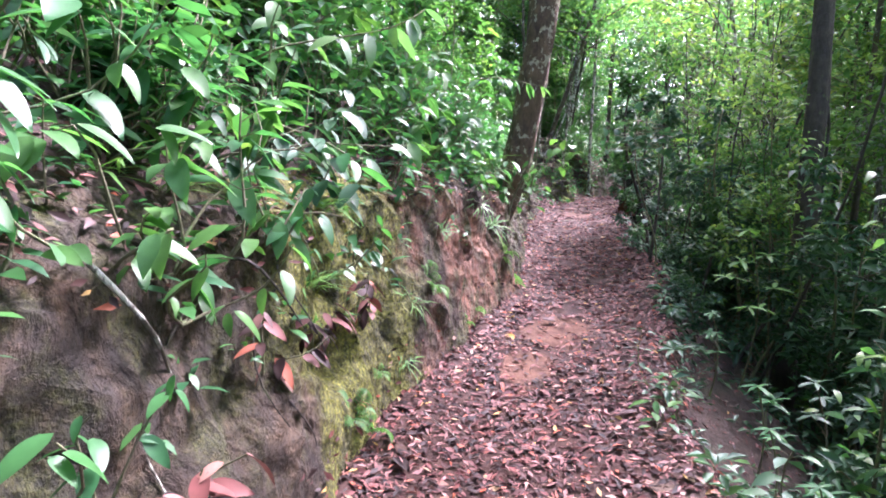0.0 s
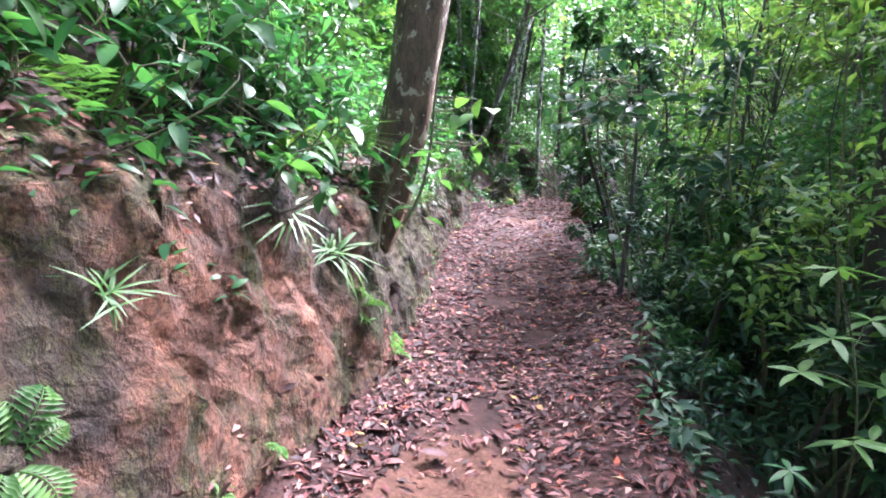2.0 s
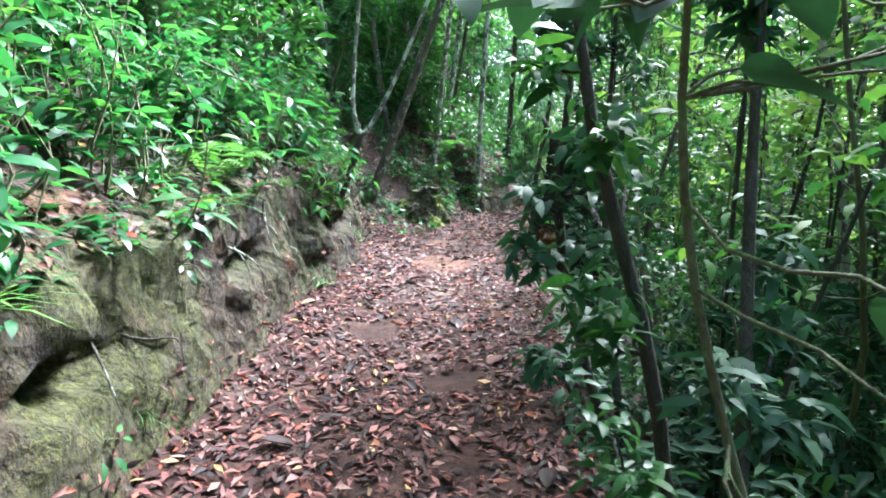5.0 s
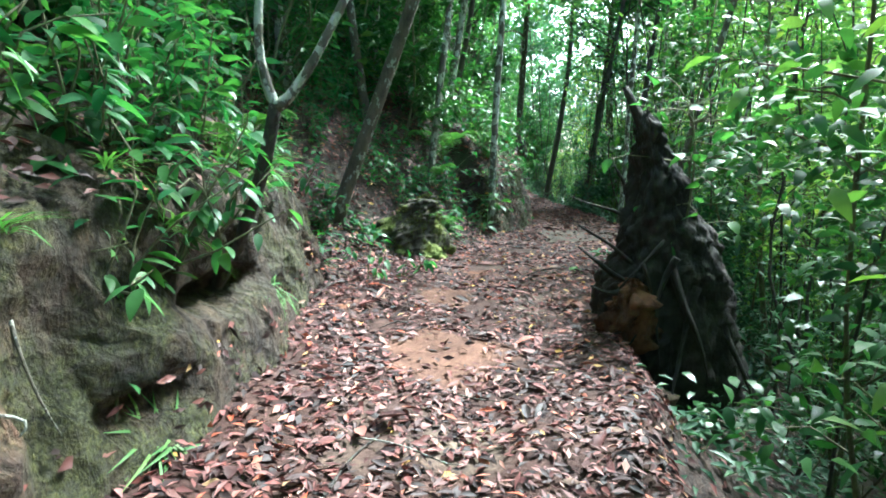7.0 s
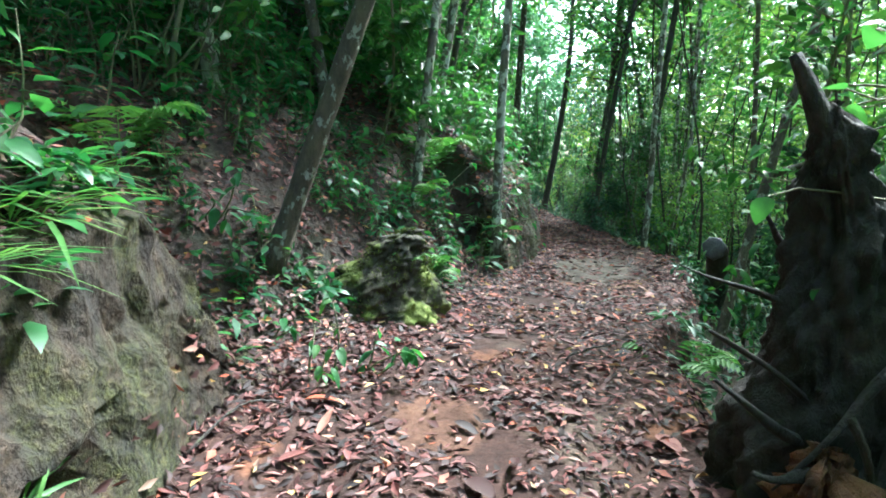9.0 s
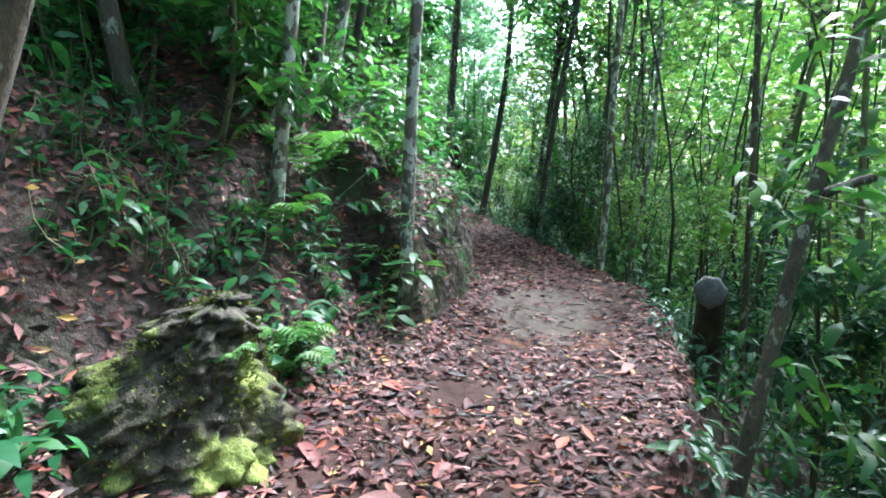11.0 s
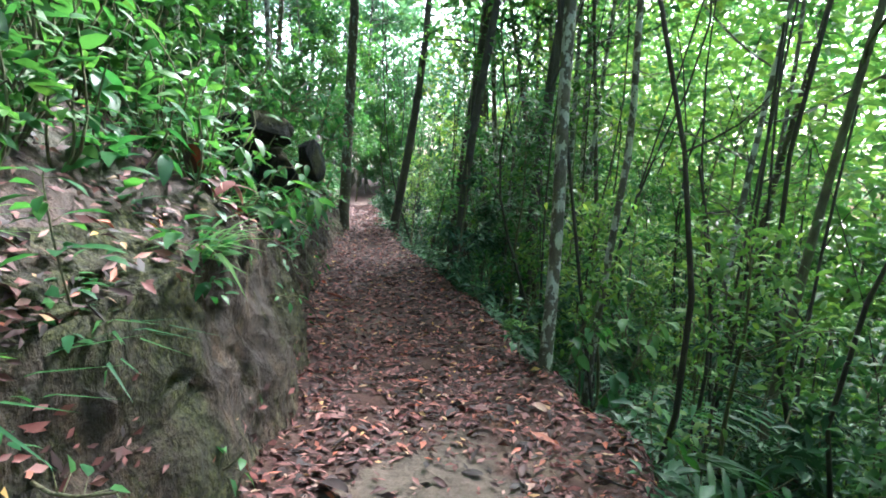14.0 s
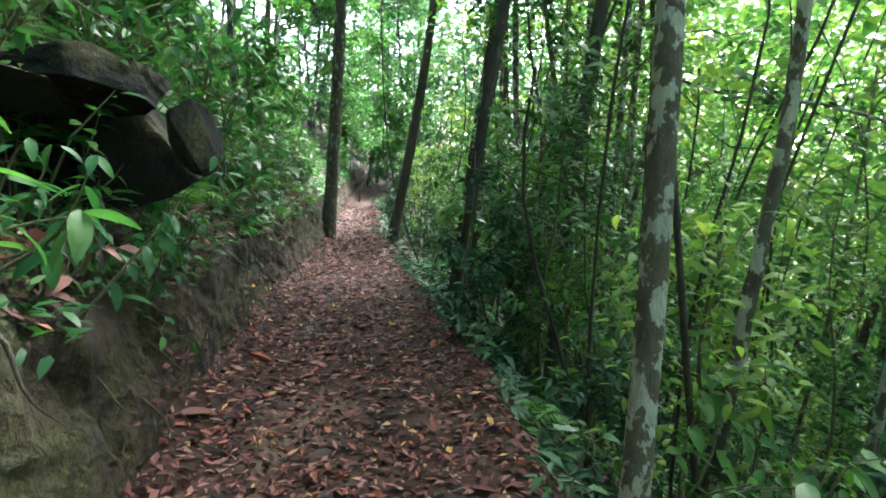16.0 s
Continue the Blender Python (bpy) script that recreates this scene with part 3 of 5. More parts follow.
def grass_tuft(seed, reach=0.28, count=34, label="tuft of long drooping grass", group="grass tufts on the bank", mat=None, width=0.014):
    g = np.random.default_rng(seed)
    a = g.uniform(0, 2 * math.pi, count)
    way = np.stack([np.cos(a), np.sin(a), g.uniform(0.5, 1.6, count)], -1)
    ln = reach * g.uniform(0.5, 1.1, count)
    ob = holder("grass_tuft", label, "grass", group)
    part("tuft", blades(g.normal(size=(count, 3)) * [0.03, 0.03, 0.0] - [0, 0, 0.02], way, np.tile([0, 0, 1.0], (count, 1)), ln, width, 0.8, 0.15), mat or LEAF_FERN, ob)
    return ob


# ground kept free of scattered plants: round the stump, log, mound, single plants and boulders
CLEAR = ((4.3, 13.2, 1.1), (4.9, 13.7, 0.9), (4.4, 12.2, 0.7), (6.3, 16.5, 0.7), (3.3, 15.7, 0.75), (2.8, 4.95, 1.15), (2.3, 4.2, 0.45), (2.2, 3.2, 0.3), (3.1, 4.3, 0.6), (6.4, 17.2, 0.5), (7.5, 18.0, 0.8), (2.8, 7.8, 0.6), (5.7, 15.7, 0.4), (0.9, 7.5, 0.4), (2.4, 4.3, 0.6), (2.5, 3.5, 0.6), (0.3, 5.0, 0.45))


def place(make, sites):
    """Builds the first of a kind at the first site and copies it to the others; a site is x, y, turn, scale, sink."""
    first = None
    for x, y, turn, scale, sink in sites:
        if any((x - a) ** 2 + (y - c) ** 2 < r * r for a, c, r in CLEAR):
            continue
        m = pose(x, y, ground_z(x, y) - sink, rnd.uniform(-6, 6), rnd.uniform(-6, 6), turn) @ Matrix.Scale(scale, 4)
        if first is None:
            first = make()
            first.matrix_basis = m
            first.scale = (scale,) * 3
            continue
        c = copy_thing(first, pose(0, 0, 0))
        c.matrix_basis = m
    return first


def sites_right(n, seed, near, far, y0=-4.0, y1=34.0, s0=0.8, s1=1.25, power=1.4, sink=0.05):
    g = np.random.default_rng(seed)
    out = []
    for _ in range(n):
        y = g.uniform(y0, y1)
        out.append((right_edge(y) + near + (far - near) * g.uniform() ** power, y, g.uniform(0, 360), g.uniform(s0, s1), sink))
    return out


def sites_left(n, seed, near, far, y0=-4.0, y1=34.0, s0=0.7, s1=1.3, power=1.3, sink=0.02):
    g = np.random.default_rng(seed)
    out = []
    for _ in range(n):
        y = g.uniform(y0, y1)
        out.append((left_edge(y) - near - (far - near) * g.uniform() ** power, y, g.uniform(0, 360), g.uniform(s0, s1), sink))
    return out


# ---- single trees that stand out along the path ----
def lone_tree(base, top, r0, r1, bark, label, limbs=(), knobs=0.12, sway=0.02, seed=1, leaves=0, leaf=0.12, name="tree", line=None):
    """A trunk from base to top (world places), with limbs as (start height share, end, radius); line: places that the trunk bends through, from its base."""
    base, top = np.array(base, float), np.array(top, float)
    ob = holder(name, label, "tree")
    ob.location = base
    g = np.random.default_rng(seed)
    if line is None:
        line = bend((0, 0, -0.2), top - base, 18, sway, seed)
    else:
        turns = np.array(line, float)
        run = np.concatenate([[0], np.cumsum(np.linalg.norm(np.diff(turns, axis=0), axis=1))])
        k = np.linspace(0, run[-1], 60)
        fine = np.stack([np.interp(k, run, turns[:, c]) for c in range(3)], -1)
        for _ in range(9):
            fine[1:-1] = (fine[:-2] + 2 * fine[1:-1] + fine[2:]) / 4
        line = fine[np.linspace(0, 59, 18).astype(int)]
    rad = np.linspace(r0, r1, 18)
    rad[0] *= 1.3
    rad[1] *= 1.12
    part("trunk", tube(line, rad, 16, knobs), bark, ob)
    tips = [line[-4:]]
    for k, (h, end, r) in enumerate(limbs):
        a = np.array([np.interp(h, np.linspace(0, 1, 18), line[:, c]) for c in range(3)])
        lb = bend(a, np.array(end) - base, 9, 0.06, seed * 7 + k)
        part("limb", tube(lb, np.linspace(r, r * 0.4, 9), 9, knobs), bark, ob)
        tips.append(lb[3:])
    if top[2] > 5.5:
        for k in range(7):
            a = line[g.integers(10, 18)]
            lb = bend(a, a + ways(1, g, 0.1, 0.9)[0] * g.uniform(0.8, 2.2), 7, 0.12, seed * 9 + k)
            part("limb", tube(lb, np.linspace(r1 * 0.5, 0.006, 7), 6, knobs, False), bark, ob)
            tips.append(lb[2:])
        leaves = 700
    if leaves:
        part("crown", limb_leaves(np.concatenate(tips), leaves, g, 0.18, 0.25), LEAF_CROWN, ob)
    return ob


def on_ground(x, y, dz=0.0):
    return (x, y, ground_z(x, y) + dz)



lone_tree((0.80, 7.38, 1.22), (1.72, 6.75, 8.5), 0.185, 0.14, BARK_BIG, "thick brown mossy tree trunk rooted on the bank", seed=3, sway=0.012, knobs=0.16, line=((-0.35, 0.1, -0.55), (-0.05, 0.0, -0.1), (0.12, -0.08, 0.5), (0.25, -0.2, 1.15), (0.38, -0.3, 2.1), (0.6, -0.45, 4.2), (0.92, -0.63, 7.2)))
lone_tree(on_ground(4.1, 6.6), (4.75, 6.9, 9.0), 0.12, 0.09, BARK_DARK, "dark leaning tree trunk below the path", seed=4)
fork = lone_tree((2.12, 12.92, 1.45), (2.23, 12.78, 2.11), 0.034, 0.03, BARK_DARK, "dark forked tree with a pale smooth fork above the bank", seed=5, line=((-0.3, 0.15, -0.35), (-0.12, 0.06, -0.05), (-0.02, 0.0, 0.2), (0.06, -0.07, 0.45), (0.11, -0.14, 0.68)))
for k, (run, r) in enumerate(((((0.11, -0.14, 0.72), (0.07, -0.14, 0.82), (0.03, -0.14, 0.98), (0.05, -0.12, 1.5), (0.2, -0.05, 3.4)), 0.026), (((0.11, -0.14, 0.72), (0.18, -0.14, 0.78), (0.27, -0.14, 0.92), (0.44, -0.14, 1.25), (1.1, -0.05, 2.9)), 0.028))):
    turns = np.array(run)
    turns[:, 2] += 2.11 - 0.72 - fork.location.z
    fine = np.stack([np.interp(np.linspace(0, 4, 15), np.arange(5), turns[:, c]) for c in range(3)], -1)
    for _ in range(2):
        fine[1:-1] = (fine[:-2] + 2 * fine[1:-1] + fine[2:]) / 4
    part("limb", tube(fine, np.linspace(r, r * 0.6, 15), 10, 0.15), BARK_PALE, fork)
lone_tree(on_ground(2.4, 15.85), (4.0, 14.9, 6.6), 0.07, 0.045, BARK, "dark leaning trunk on the leaf-strewn slope", seed=6)
lone_tree((4.55, 17.66, 1.35), (4.75, 18.1, 7.0), 0.05, 0.036, BARK_PALE, "straight slim trunk spotted with white lichen at the bank's corner", seed=7)
lone_tree((7.55, 19.85, 0.85), (8.3, 20.8, 8.0), 0.047, 0.036, BARK_PALE, "grey-brown trunk with pale lichen patches beside the path", seed=8, line=((0, 0, -0.15), (0.06, 0.05, 0.3), (0.13, 0.13, 0.8), (0.17, 0.18, 1.4), (0.2, 0.27, 2.2), (0.42, 0.55, 4.3), (0.75, 0.95, 7.1)))
lone_tree(on_ground(5.75, 15.75), (7.6, 16.3, 6.0), 0.04, 0.03, BARK, "leaning bare trunk at the path's outer edge", limbs=((0.32, (7.3, 15.5, 2.6), 0.03),), seed=9)
lone_tree(on_ground(3.6, 17.35), (4.1, 17.2, 6.5), 0.045, 0.03, BARK_PALE, "slim leaning trunk on the hillside", seed=10)
lone_tree(on_ground(3.95, 18.6), (4.3, 18.8, 7.5), 0.04, 0.03, BARK_PALE, "thin pale trunk above the bank", seed=11)
lone_tree(on_ground(7.97, 28.0), (8.4, 28.4, 10), 0.11, 0.07, BARK, "straight brown trunk at the bend of the path", seed=12)
lone_tree(on_ground(9.2, 28.6), (10.6, 30.5, 9), 0.10, 0.06, BARK_DARK, "dark leaning trunk past the bend", seed=13)
lone_tree(on_ground(8.5, 23.6), (9.6, 23.9, 8), 0.06, 0.04, BARK_DARK, "dark leaning trunk below the path", seed=15)
lone_tree((8.2, 20.2, 0.5), (8.55, 20.4, 7), 0.03, 0.022, BARK_PALE, "slim leaning trunk with pale bark below the path", seed=16, line=((0, 0, -0.2), (0.06, 0, 0.6), (0.14, 0, 1.25), (0.2, 0, 1.75), (0.28, 0, 2.2), (0.26, 0, 2.7), (0.35, 0.2, 6.5)))
lone_tree(on_ground(9.6, 23.5), (10.4, 23.7, 8), 0.085, 0.055, BARK_DARK, "dark upright forest trunk below the path", seed=19)
lone_tree(on_ground(8.84, 24.6), (10.2, 25.3, 7), 0.06, 0.04, BARK_DARK, "dark leaning crooked trunk below the path", seed=20, sway=0.05)
lone_tree((8.84, 22.85, 0.55), (9.05, 22.95, 3.2), 0.022, 0.012, BARK_PALE, "thin pale stem beside the path's end", seed=21)
lone_tree(on_ground(7.35, 17.3), (7.1, 17.5, 6.5), 0.03, 0.02, BARK, "thin straight sapling trunk below the path", seed=17)
lone_tree(on_ground(9.6, 25.5), (10.0, 26.0, 9), 0.07, 0.05, BARK, "brown forest trunk below the path", seed=18)

# ---- forest on both sides ----
for s, (tall, leaf, count) in enumerate(((2.0, 0.085, 700), (3.0, 0.095, 900), (4.2, 0.105, 1050), (2.6, 0.11, 700), (5.0, 0.11, 1150))):
    # the tallest kinds take the sunlit leaf colour, the lowest the shaded one
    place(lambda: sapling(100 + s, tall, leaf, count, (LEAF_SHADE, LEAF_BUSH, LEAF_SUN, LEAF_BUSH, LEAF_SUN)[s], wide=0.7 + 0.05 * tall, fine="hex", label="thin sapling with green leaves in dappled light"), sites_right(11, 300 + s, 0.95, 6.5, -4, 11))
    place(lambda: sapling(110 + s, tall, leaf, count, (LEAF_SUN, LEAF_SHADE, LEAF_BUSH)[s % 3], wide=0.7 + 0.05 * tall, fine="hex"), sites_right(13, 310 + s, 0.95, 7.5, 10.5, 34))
    place(lambda: sapling(115 + s, 1.2 + tall, leaf * 1.25, count * 4 // 5, LEAF_SHADE, wide=1.0, low=0.1, fine="hex", label="tall sapling below the path in shaded leaf colour"), sites_right(8, 315 + s, 2.4, 9.0, 11, 34))
    place(lambda: sapling(105 + s, tall * 0.45, leaf, count // 2, LEAF_DARK, wide=0.5, low=0.1, name="shrub", label="low shrub below the footpath, leaf colour darkened for shade", group="shrubs below the path"), sites_right(18, 305 + s, 0.5, 4.0) + sites_right(8, 405 + s, 0.8, 3.2, 2.5, 11, 1.0, 1.6))
    place(lambda: sapling(120 + s, tall * 0.55, leaf * 1.2, count * 2 // 3, (LEAF_SHADE, LEAF_BUSH)[s % 2], wide=0.65, low=0.12, name="shrub", label="dense dark-green shrub on the hillside", group="shrubs on the hillside"), sites_left(18, 320 + s, 0.95, 5.5, -2, 32, s0=0.7, s1=1.5) + sites_left(5, 420 + s, 1.3, 4.5, 14, 26, s0=0.7, s1=1.4) + sites_left(4, 520 + s, 0.9, 3.0, 2.5, 8, s0=0.6, s1=1.0))
    place(lambda: sapling(125 + s, tall, leaf * 1.1, count, wide=0.9, label="thin leafy sapling on the steep hillside", group="saplings on the hillside"), sites_left(8, 325 + s, 1.4, 8.0))
for s in range(5):
    place(lambda: forest_tree(140 + s, 7 + 1.4 * s, 0.05 + 0.014 * s, 3.0, 0.27, 1000, (BARK, BARK_PALE)[s % 2], (0.5 * (s - 2), 0.3), 0.12), sites_right(15, 340 + s, 5.5, 24.0, -10, 46, 0.85, 1.3, 1.1))
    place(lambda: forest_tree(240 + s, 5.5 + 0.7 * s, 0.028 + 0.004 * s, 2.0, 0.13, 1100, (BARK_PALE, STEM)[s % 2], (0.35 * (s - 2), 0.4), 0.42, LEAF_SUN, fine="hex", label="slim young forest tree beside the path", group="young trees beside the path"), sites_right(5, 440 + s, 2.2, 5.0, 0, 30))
    # the last two sites of each kind are added to shade the path
    place(lambda: forest_tree(150 + s, 6 + 1.2 * s, 0.04 + 0.01 * s, 2.9, 0.25, 1100, (BARK_PALE, BARK)[s % 2], (0.8, 0.3 * (s - 2)), 0.36, group="forest trees on the hillside"), sites_left(12, 350 + s, 2.0, 16.0, -10, 46, 0.85, 1.3, 1.4) + sites_left(2, 450 + s, 1.2, 3.5, 17, 28))


# extra saplings, put here only to darken the path with their shade
for s in range(3):
    place(lambda: sapling(135 + s, 3.2 + 0.8 * s, 0.1, 520, LEAF_BUSH, wide=0.9, low=0.3, fine="hex", label="tall airy green sapling added to shade the footpath"), sites_right(2, 615 + s, 1.25, 2.6, 8.0, 11.0, 0.9, 1.15))


def sites_box(n, seed, x0, x1, y0, y1, s0=0.9, s1=1.3):
    g = np.random.default_rng(seed)
    return [(g.uniform(x0, x1), g.uniform(y0, y1), g.uniform(0, 360), g.uniform(s0, s1), 0.05) for _ in range(n)]


for s in range(3):
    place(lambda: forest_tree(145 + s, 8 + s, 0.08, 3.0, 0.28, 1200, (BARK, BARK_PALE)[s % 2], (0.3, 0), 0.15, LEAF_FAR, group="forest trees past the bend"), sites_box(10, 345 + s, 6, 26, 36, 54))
    place(lambda: sapling(130 + s, 3.0 + s, 0.13, 1200, wide=1.0, group="saplings past the bend"), sites_box(12, 335 + s, 9.5, 20, 35.5, 46))

for s in range(8):
    place(lambda: seedling(160 + s, 0.22 + 0.05 * s, 9 + s, 0.09 + 0.011 * s, (LEAF_HERB, LEAF_BUSH)[s % 2], 0.4 - 0.02 * (s % 3)), sites_left(17, 360 + s, 0.2, 2.4, 0.5, 27, power=1.6))
    place(lambda: seedling(170 + s, 0.3 + 0.06 * s, 10 + s, 0.11, (LEAF_BUSH, LEAF_DARK)[s % 2], name="herb", label="low leafy plant beside the footpath", group="low plants below the path"), sites_right(13, 370 + s, 0.06, 2.6, 0.5, 30) + sites_right(2, 570 + s, 0.1, 1.3, 2.2, 5))
for s in range(4):
    place(lambda: fern(180 + s, 0.32 + 0.05 * s, 7 + s), sites_left(6, 380 + s, 0.22, 2.6, 2, 28))
    place(lambda: fern(184 + s, 0.3 + 0.05 * s, 6 + s, group="ferns below the path"), sites_right(8, 384 + s, 0.1, 2.5, 2, 28))
for s in range(2):
    place(lambda: grass_tuft(190 + s), sites_left(22, 390 + s, 0.18, 0.6, 2, 28))
    place(lambda: palm(194 + s), sites_right(10, 394 + s, 0.5, 2.5, 15, 30))


def far_woods():
    """The forest's leaf wall all round, past the single trees."""
    g = np.random.default_rng(77)
    n = 130000
    a, r = g.uniform(0, 2 * math.pi, n), g.uniform(27, 55, n)
    x, y = 5 + r * np.cos(a), 16 + r * np.sin(a)
    z = height(x, y) + 34 * g.uniform(0, 1, n) ** 1.3
    clump = wave(x, y, z, 0.9) + 0.5 * wave(x, y, z, 2.1) > -0.75 + 0.5 * smooth(20, 34, z - height(x, y))
    p = np.stack([x, y, z], -1)[clump]
    n = len(p)
    ln = g.uniform(0.4, 0.85, n)
    return blades(p, ways(n, g, -0.8, 0.5), unit(g.normal(size=(n, 3)) * 0.6 + [0, 0, 1]), ln, ln * 0.5, 0.2, 0.1, False)


def valley_woods():
    """Leaf masses of the wood that fills the slope below, too many to tell apart."""
    g = np.random.default_rng(78)
    n = 190000
    y = g.uniform(-12, 48, n)
    x = right_edge(y) + g.uniform(7, 22, n)
    z = height(x, y) + 23 * g.uniform(0, 1, n)
    clump = wave(x, y, z, 1.1) + 0.6 * wave(x, y, z, 2.7) > -0.85 + 0.6 * smooth(15, 23, z - height(x, y))
    p = np.stack([x, y, z], -1)[clump]
    n = len(p)
    ln = g.uniform(0.26, 0.5, n)
    return blades(p, ways(n, g, -0.8, 0.5), unit(g.normal(size=(n, 3)) * 0.6 + [0, 0, 1]), ln, ln * 0.45, 0.2, 0.1, False)


tagged(part("valley_woods", valley_woods(), LEAF_SUN), "leafy wood filling the slope below the path, coloured as sunlit", "woods", kind="stuff")
# leaf colour carries the haze of distance
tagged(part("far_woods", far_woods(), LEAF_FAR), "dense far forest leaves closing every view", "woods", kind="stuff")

def thicket(n, seed, x_of, y0, y1, tall, leaf, mat, label, stems=4, per=16):
    """Shrubs grown into one another: bent stems and leaves in sprays, too many to tell apart."""
    g = np.random.default_rng(seed)
    ob = holder("thicket", label, "thicket", kind="stuff")
    wood, base, way = [], [], []
    for k in range(n):
        y = g.uniform(y0, y1)
        x = float(x_of(y, g))
        if any((x - a) ** 2 + (y - c) ** 2 < r * r for a, c, r in CLEAR):
            continue
        z = ground_z(x, y)
        for j in range(stems):
            h = tall * g.uniform(0.45, 1.15)
            out = g.normal(size=2) * 0.28 * h
            line = bend((x, y, z - 0.05), (x + out[0], y + out[1], z + h), 6, 0.2, seed + 7 * k + j)
            wood.append(tube(line, np.linspace(0.006 + 0.004 * h, 0.003, 6), 3, 0, False))
            at = np.linspace(0.3, 1.0, per) * 5
            p = np.stack([np.interp(at, np.arange(6), line[:, c]) for c in range(3)], -1)
            base.append(p + g.normal(size=(per, 3)) * 0.05 * tall), way.append(ways(per, g, -0.5, 0.5))
    base, way = np.concatenate(base), np.concatenate(way)
    m = len(base)
    ln = leaf * g.uniform(0.6, 1.3, m)
    tagged(part("stems", join(wood), STEM, ob), kind="stuff")
    tagged(part("foliage", blades(base, way, unit(g.normal(size=(m, 3)) * 0.4 + [0, 0, 1]), ln, ln * g.uniform(0.32, 0.46, m), 0.3, 0.1, "hex"), mat, ob), kind="stuff")
    return ob


thicket(330, 901, lambda y, g: left_edge(y) - 0.4 - 4.6 * g.uniform() ** 1.3, 8.5, 14.3, 0.75, 0.11, LEAF_HERB, "dense dark green thicket on the hillside above the bank")
thicket(420, 902, lambda y, g: left_edge(y) - 1.9 - 5.0 * g.uniform() ** 1.1, 14.3, 18.2, 0.85, 0.10, LEAF_HERB, "dense dark thicket above the leaf-strewn slope")
thicket(470, 903, lambda y, g: left_edge(y) - 0.5 - 4.7 * g.uniform() ** 1.2, 18.2, 31, 0.8, 0.11, LEAF_BUSH, "dense green thicket on the hillside over the bank")
thicket(300, 904, lambda y, g: left_edge(y) - 0.55 - 3.2 * g.uniform() ** 1.2, 0.5, 8.5, 0.7, 0.12, LEAF_HERB, "leafy thicket rising behind the bank's rim")
thicket(90, 905, lambda y, g: left_edge(y) - 0.5 - 1.6 * g.uniform(), 14.6, 17.6, 0.35, 0.08, LEAF_HERB, "scattered young plants on the leaf-strewn slope", 3, 9)
thicket(150, 906, lambda y, g: left_edge(y) - 1.2 - 6.0 * g.uniform(), 9, 31, 2.2, 0.13, LEAF_SHADE, "tall undergrowth higher on the hillside in shaded leaf colour", 4, 26)
def poles(n, seed):
    """Thin bare stems that crowd the slope below the path."""
    g = np.random.default_rng(seed)
    rods = []
    for k in range(n):
        y = g.uniform(3, 36)
        x = right_edge(y) + 0.6 + 6.5 * g.uniform() ** 1.3
        if any((x - a) ** 2 + (y - c) ** 2 < r * r for a, c, r in CLEAR):
            continue
        z, h, r = ground_z(x, y), g.uniform(2.5, 7.5), g.uniform(0.008, 0.026)
        rods.append(tube(bend((x, y, z - 0.1), (x + g.normal() * 0.12 * h, y + g.normal() * 0.12 * h, z + h), 8, 0.1, seed + k), np.linspace(r, r * 0.45, 8), 5, 0.15, False))
        stem = rods[-1][0]
        for j in range(2):
            a = stem[5 * g.integers(3, 7)]
            rods.append(tube(bend(a, a + ways(1, g, 0.3, 1.2)[0] * g.uniform(0.4, 1.1), 5, 0.15, seed + 3 * k + j), np.linspace(r * 0.4, 0.003, 5), 3, 0, False))
    return join(rods)


tagged(part("thin_stems", poles(280, 921), BARK_DARK), "crowd of thin dark stems below the path", "stems", kind="stuff")
# added leaning trees: crowns out of view that block light from the path
for s in range(4):
    place(lambda: forest_tree(250 + s, 7.0 + s, 0.035 + 0.006 * s, 3.2, 0.2, 1500, (BARK_PALE, BARK_DARK)[s % 2], (1.6, -0.6 + 0.5 * s), 0.5, LEAF_CROWN, "hex", "leaning forest tree added to shade the path", "trees leaning over the path"), sites_left(2, 650 + s, 1.5, 3.2, 8.5, 14) + sites_left(2, 660 + s, 1.4, 3.2, 20, 29) + sites_right(1, 670 + s, 3.0, 4.5, 8, 12) + sites_left(1, 690 + s, 1.4, 2.6, 21, 27))


# added tall trees on the sun's side, high crowns shading the path
for s in range(3):
    place(lambda: forest_tree(260 + s, 10.0 + s, 0.045 + 0.008 * s, 3.0, 0.2, 1500, (BARK, BARK_PALE)[s % 2], (-0.8, 0.3 * s), 0.6, LEAF_CROWN, "hex", "tall slender tree added for its shade on the path", "tall trees shading the path"), sites_right(4, 681 + s, 2.4, 4.6, 19.5, 32) + sites_right(1, 686 + s, 2.8, 4.6, 9.5, 14.5))


